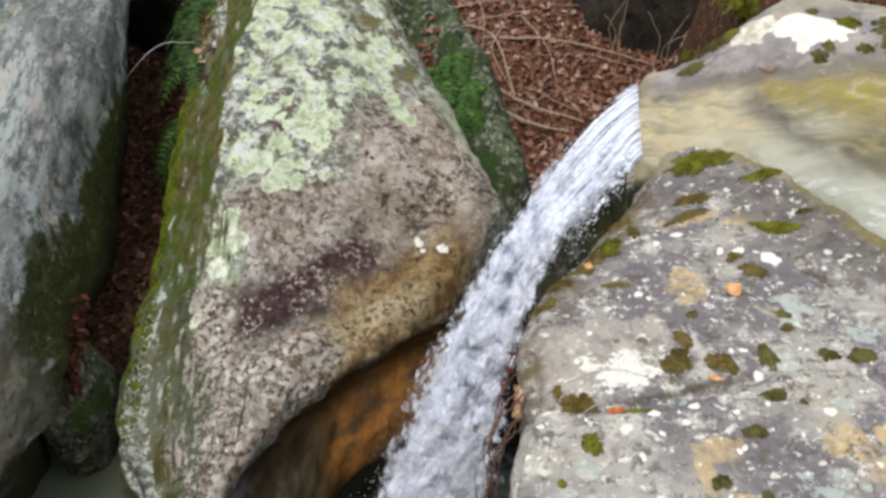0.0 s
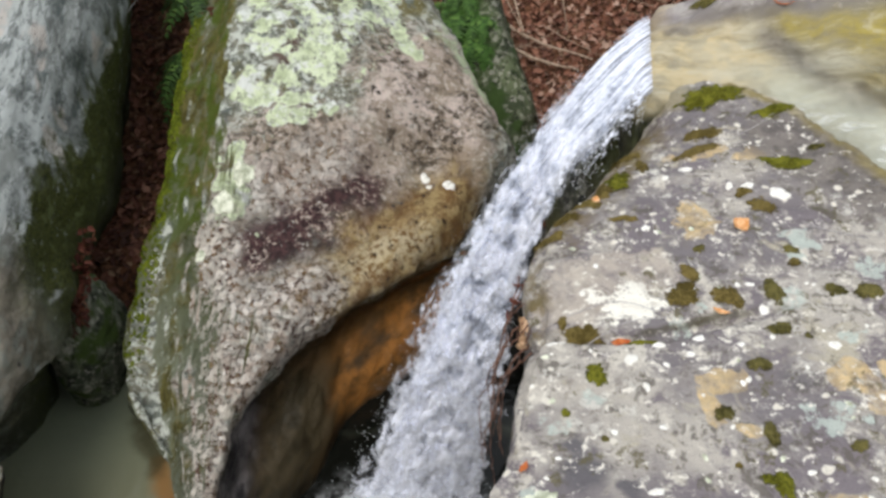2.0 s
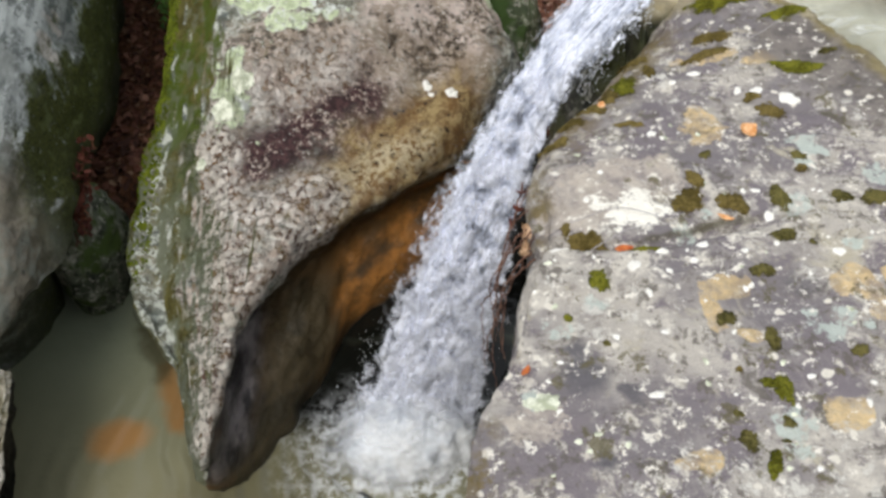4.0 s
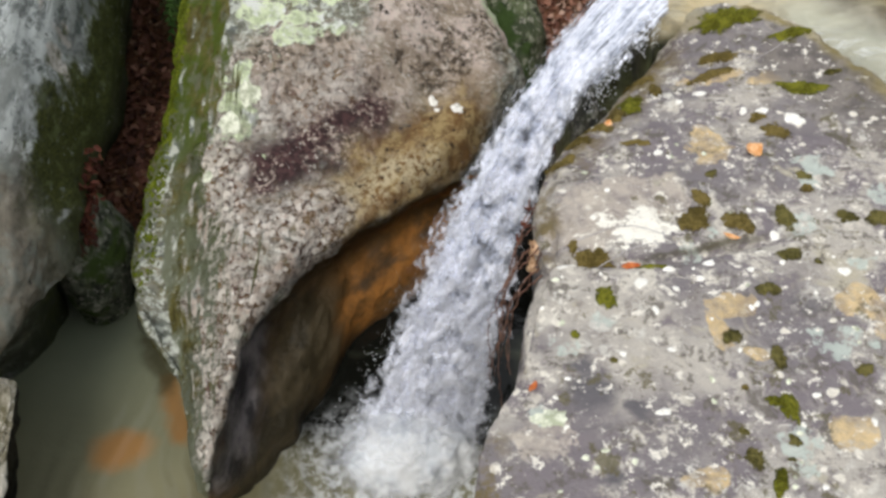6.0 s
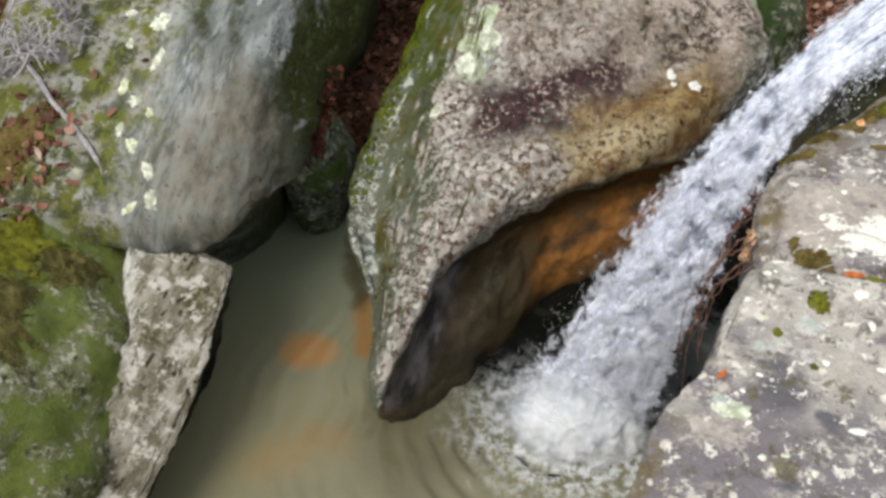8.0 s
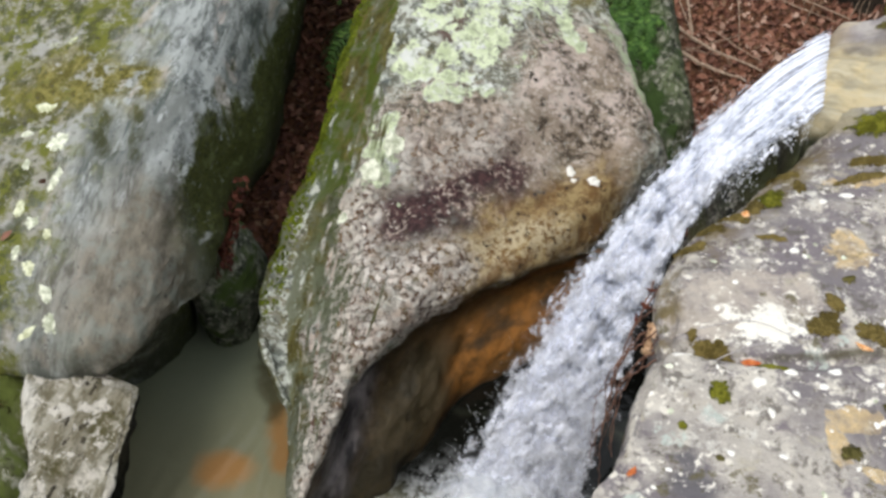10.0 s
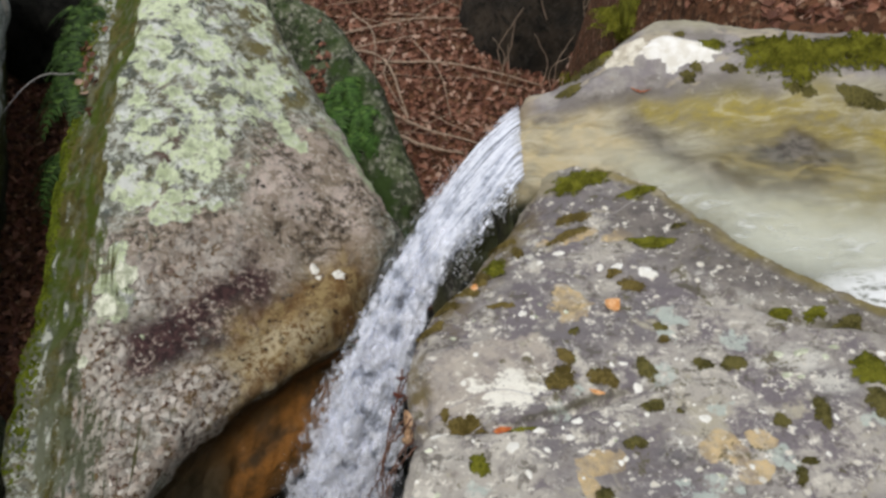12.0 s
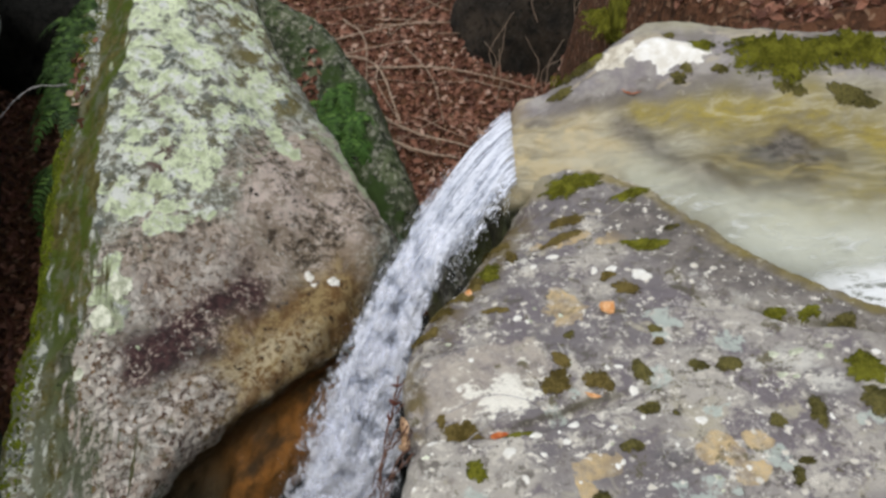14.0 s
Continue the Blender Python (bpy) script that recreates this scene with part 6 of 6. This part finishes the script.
fallen_leaf(0.80, 1.905, 0.06, 0.05, 40, LEAF_ORANGE, NEAR, "pale orange dry leaf lying on the grey rock", 0.3, 15)
fallen_leaf(1.14, 2.883, 0.075, 0.025, -6, LEAF_RED, NEAR, "red-brown leaf stuck on the wet shelf")
fallen_leaf(0.423, 1.505, 0.05, 0.03, 10, LEAF_RED, NEAR, "small red leaf in the mossy crack")
fallen_leaf(0.682, 1.592, 0.045, 0.018, -25, LEAF_ORANGE, NEAR, "small orange leaf in the mossy crack")
fallen_leaf(0.43, 2.08, 0.035, 0.025, 70, LEAF_ORANGE, NEAR, "small pale leaf on the mossy rim")
fallen_leaf(0.17, 1.17, 0.035, 0.02, 60, LEAF_RED, NEAR, "red leaf caught on the rock's edge", 0.2, -30)


# ---- twigs, stems and ferns ----
def tube(pts, r0, r1, sides=6, wobble=0.0, seed=0):
    """A tapering stick through the points, as a bmesh."""
    rng = random.Random(seed)
    path = [Vector(p) for p in spline([tuple(p) for p in pts], 5)]
    bm = bmesh.new()
    rings = []
    for i, p in enumerate(path):
        t = (path[min(i + 1, len(path) - 1)] - path[max(i - 1, 0)]).normalized()
        a = t.orthogonal().normalized()
        b = t.cross(a)
        p = p + (a * rng.uniform(-1, 1) + b * rng.uniform(-1, 1)) * wobble
        r = r0 + (r1 - r0) * i / (len(path) - 1)
        rings.append([bm.verts.new(p + (a * math.cos(k) + b * math.sin(k)) * r) for k in np.linspace(0, 2 * math.pi, sides, endpoint=False)])
    for u, v in zip(rings, rings[1:]):
        for k in range(sides):
            bm.faces.new((u[k], u[(k + 1) % sides], v[(k + 1) % sides], v[k]))
    bm.faces.new(rings[0][::-1])
    bm.faces.new(rings[-1])
    return bm


def stick(name, pts, r0, r1, material, label, category="twig", group="", wobble=0.004, seed=0):
    bm = tube(pts, r0, r1, 6, wobble, seed)
    me = bpy.data.meshes.new(name)
    bm.to_mesh(me)
    bm.free()
    me.materials.append(material)
    return thing(name, me, label, category, group)


def on_ground(x, y, dz=0.03, rocks=("ground",)):
    return tuple((drop(x, y, rocks) or drop(x, y, ["ground"]))[0] + Vector((0, 0, dz)))


for k, (a, b, c) in enumerate([((0.30, 1.60), (0.42, 1.63), (0.52, 1.60)), ((0.34, 1.50), (0.44, 1.56), (0.56, 1.58)), ((0.86, 2.30), (0.95, 2.36), (1.02, 2.42)), ((0.98, 1.90), (1.06, 1.86), (1.12, 1.83))]):
    stick("dry_straw", [on_ground(*a, 0.004, NEAR), on_ground(*b, 0.004, NEAR), on_ground(*c, 0.005, NEAR)], 0.0014, 0.0009, TWIG_PALE, "thin pale dry straw lying on the grey rock", "straw", "dry straws on the rock", 0.001, k)

SLOPE_TWIGS = [((0.25, 5.75), (0.55, 5.45), (0.95, 5.35), 0.014), ((0.3, 5.45), (0.6, 5.25), (0.85, 5.25), 0.016), ((-0.05, 6.4), (0.35, 6.15), (0.5, 5.6), 0.014), ((0.0, 6.6), (0.6, 6.7), (1.2, 6.75), 0.009), ((0.3, 6.2), (0.9, 6.05), (1.5, 5.85), 0.010),
               ((0.15, 6.9), (0.3, 6.5), (0.28, 6.0), 0.008), ((0.2, 7.3), (0.7, 7.1), (1.0, 6.9), 0.008), ((0.45, 6.3), (0.35, 5.95), (0.5, 5.6), 0.007), ((0.6, 6.4), (0.75, 6.0), (0.8, 5.6), 0.006), ((-0.1, 6.3), (0.2, 6.35), (0.6, 6.5), 0.009)]
for k, (a, b, c, r) in enumerate(SLOPE_TWIGS):
    stick("dead_twig", [on_ground(*a, 0.04), on_ground(*b, 0.09), on_ground(*c, 0.03)], r, r * 0.45, TWIG, "thin dry brown twig lying on the leaf litter", group="twigs on the slope", seed=k)
rng = random.Random(31)
for k in range(16):
    x, y = rng.uniform(0.0, 1.3), rng.uniform(5.0, 7.3)
    a = rng.uniform(-0.7, 0.7)
    l = rng.uniform(0.15, 0.4)
    stick("dead_twig", [on_ground(x - l * math.cos(a), y - l * math.sin(a), 0.03), on_ground(x, y + rng.uniform(-0.05, 0.05), 0.05), on_ground(x + l * math.cos(a), y + l * math.sin(a), 0.03)], rng.uniform(0.003, 0.006), 0.002, TWIG,
          "thin dry brown twig lying on the leaf litter", group="twigs on the slope", seed=40 + k)


def shrub(base, n, reach, seed, label):
    """A bare shrub: a few forked stems."""
    rng = random.Random(seed)
    root = tagged(new("bare_shrub"), label, "shrub")
    root.location = base
    for k in range(n):
        a = rng.uniform(0, 6.28)
        l = reach * rng.uniform(0.5, 1.0)
        tip = Vector((math.cos(a) * l * 0.8, math.sin(a) * l * 0.8, l * rng.uniform(0.25, 0.75)))
        mid = tip * 0.5 + Vector((rng.uniform(-0.08, 0.08), rng.uniform(-0.08, 0.08), rng.uniform(0, 0.08)))
        stem = part("stem", tube([(0, 0, -0.03), mid, tip], 0.008, 0.0045, 5, 0.004, k), TWIG_PALE, root)
        for j in range(5):
            s = mid.lerp(tip, rng.uniform(-0.5, 0.8))
            e = s + Vector((rng.uniform(-1, 1), rng.uniform(-1, 1), rng.uniform(-0.2, 0.8))) * l * 0.35
            part("twig", tube([s, s.lerp(e, 0.5) + Vector((0, 0, 0.02)), e], 0.0045, 0.003, 4, 0.003, j), TWIG_PALE, stem)
    return root


for k, (x, y) in enumerate(((-2.8, 2.72), (-2.64, 2.5), (-2.95, 2.45))):
    shrub(on_ground(x, y, 0, ["cliff_rock", "mossy_bank"]), 9, 0.36, 3 + k, "bare grey twiggy shrub on the mossy shoulder")
stick("bleached_branch", [(-2.95, 2.55, 1.22), (-2.6, 2.3, 1.16), (-2.30, 2.12, 1.06), (-2.17, 1.95, 0.90)], 0.013, 0.009, TWIG_PALE, "bleached bare branch resting on the mossy rock", "branch", seed=9)

# dead creeper along the rim over the fall
vine = tagged(new("dead_creeper"), "tangle of dry red-brown creeper hanging on the rock's rim", "creeper")
vine.location = (0.2, 1.6, 1.8)
rng = random.Random(8)
for k in range(8):
    a = Vector((0.215 + rng.uniform(-0.02, 0.015), rng.uniform(1.52, 1.84), rng.uniform(1.88, 1.93)))
    b = Vector((0.13 + rng.uniform(-0.035, 0.035), rng.uniform(1.46, 1.68), rng.uniform(1.30, 1.60)))
    pts = [a.lerp(b, u) + Vector((-0.035 * math.sin(3.14 * u) + rng.uniform(-0.012, 0.012), rng.uniform(-0.015, 0.015), 0.05 * math.sin(3.14 * u))) - vine.location for u in np.linspace(0, 1, 7)]
    part("stem", tube(pts, rng.uniform(0.0018, 0.0036), 0.0012, 5, 0.004, k), TWIG_RED, vine)
for k in range(9):
    p = Vector((0.19 + rng.uniform(-0.03, 0.02), rng.uniform(1.58, 1.80), rng.uniform(1.78, 1.92)))
    pts, faces = leaf_shape(rng.uniform(0.03, 0.055), rng.uniform(0.012, 0.03), 0.3, 0.3)
    m = pose(*(p - vine.location), rng.uniform(-60, 60), rng.uniform(-60, 60), rng.uniform(0, 360))
    me = bpy.data.meshes.new("leaf")
    me.from_pydata([tuple(m @ Vector(q)) for q in pts], [], faces)
    me.materials.append(LEAF_STRAW if k % 3 else LEAF_DAMP)
    part_mesh("leaf", me, vine, "withered straw-coloured leaf" if k % 3 else "withered brown leaf")


def fern(base, n, length, seed, facing, label, spread=1.2, material=FERN_GREEN):
    """A fern: arching fronds with paired leaflets."""
    rng = random.Random(seed)
    root = tagged(new("fern"), label, "fern", "ferns by the boulder")
    root.location = base
    for k in range(n):
        a = facing + rng.uniform(-spread, spread)
        l = length * rng.uniform(0.6, 1.0)
        out, up = Vector((math.cos(a), math.sin(a), 0)), rng.uniform(0.3, 0.8)
        side = Vector((-math.sin(a), math.cos(a), 0))
        verts, faces = [], []
        m = 13
        spine = [out * (l * u) + Vector((0, 0, l * (up * u - 1.1 * u * u))) for u in np.linspace(0, 1, m)]
        for i in range(m - 1):
            w = l * 0.26 * math.sin(3.14 * min(0.97, (i + 1.5) / (m + 0.5))) ** 0.7
            p, q = spine[i], spine[i + 1]
            d = q - p
            for s in (-1, 1):
                j = len(verts)
                tipv = p + side * (s * w) + d * 1.0 + Vector((0, 0, rng.uniform(-0.25, 0.1) * w))
                verts += [p, p + d * 0.75, tipv + d * 0.1, p.lerp(tipv, 0.6) - d * 0.15]
                faces.append((j, j + 1, j + 2, j + 3) if s > 0 else (j + 3, j + 2, j + 1, j))
            j = len(verts)
            verts += [p - side * 0.002, p + side * 0.002, q + side * 0.002, q - side * 0.002]
            faces.append((j, j + 1, j + 2, j + 3))
        me = bpy.data.meshes.new("frond")
        me.from_pydata([tuple(v) for v in verts], [], faces)
        me.materials.append(material)
        part_mesh("frond", me, root)
    return root


for k, (x, y, l) in enumerate([(0.0, 5.2, 0.24), (0.06, 5.1, 0.24), (0.12, 4.98, 0.24), (0.15, 4.92, 0.2), (0.08, 5.22, 0.2), (0.17, 5.05, 0.2)]):
    z = on_ground(x, y, 0.0, ["boulder", "mossy_slab", "ground"])[2]
    fern((x, y, z + 0.03), 14, l, 60 + k, -0.9, "brightened green fern in the gap behind the boulder", 2.2, FERN_LIT)
for k in range(14):
    x, y = -1.47 - 0.07 * math.sin(k * 2.4), 4.50 + 0.105 * k
    z = on_ground(x, y, 0.0, ["boulder", "ground"])[2]
    fern((x, y, max(z, 0.9)), 13, 0.25 + 0.03 * math.sin(k * 1.3), 80 + k, 3.5, "drooping green fern on the boulder's shady side", 1.5)
litter("gap_leaf_litter", 60, lambda r: (r.gauss(-0.1, 0.06), r.gauss(5.35, 0.1)), ["mossy_slab"], (0.04, 0.07), "red-brown leaves caught between boulder and slab", 8, LEAF_BROWN)
stick("dry_grass_stem", [(-1.42, 4.9, 1.42), (-1.65, 4.75, 1.45), (-1.9, 4.6, 1.2)], 0.004, 0.002, TWIG_PALE, "single dry arching grass stem", "grass", seed=3)

# dry stems in front of the dark rock
rng = random.Random(77)
for k in range(14):
    x, y = rng.uniform(1.15, 1.9), rng.uniform(5.7, 6.1)
    b = on_ground(x, y, 0.0, ["far_rock", "ground"])
    stick("dry_weed", [b, (b[0] + rng.uniform(-0.06, 0.06), b[1] - 0.03, b[2] + 0.2), (b[0] + rng.uniform(-0.15, 0.15), b[1] - 0.06, b[2] + rng.uniform(0.3, 0.5))], 0.004, 0.002, TWIG, "thin dry weed standing before the dark rock", "weed", "dry weeds by the dark rock", 0.004, k)
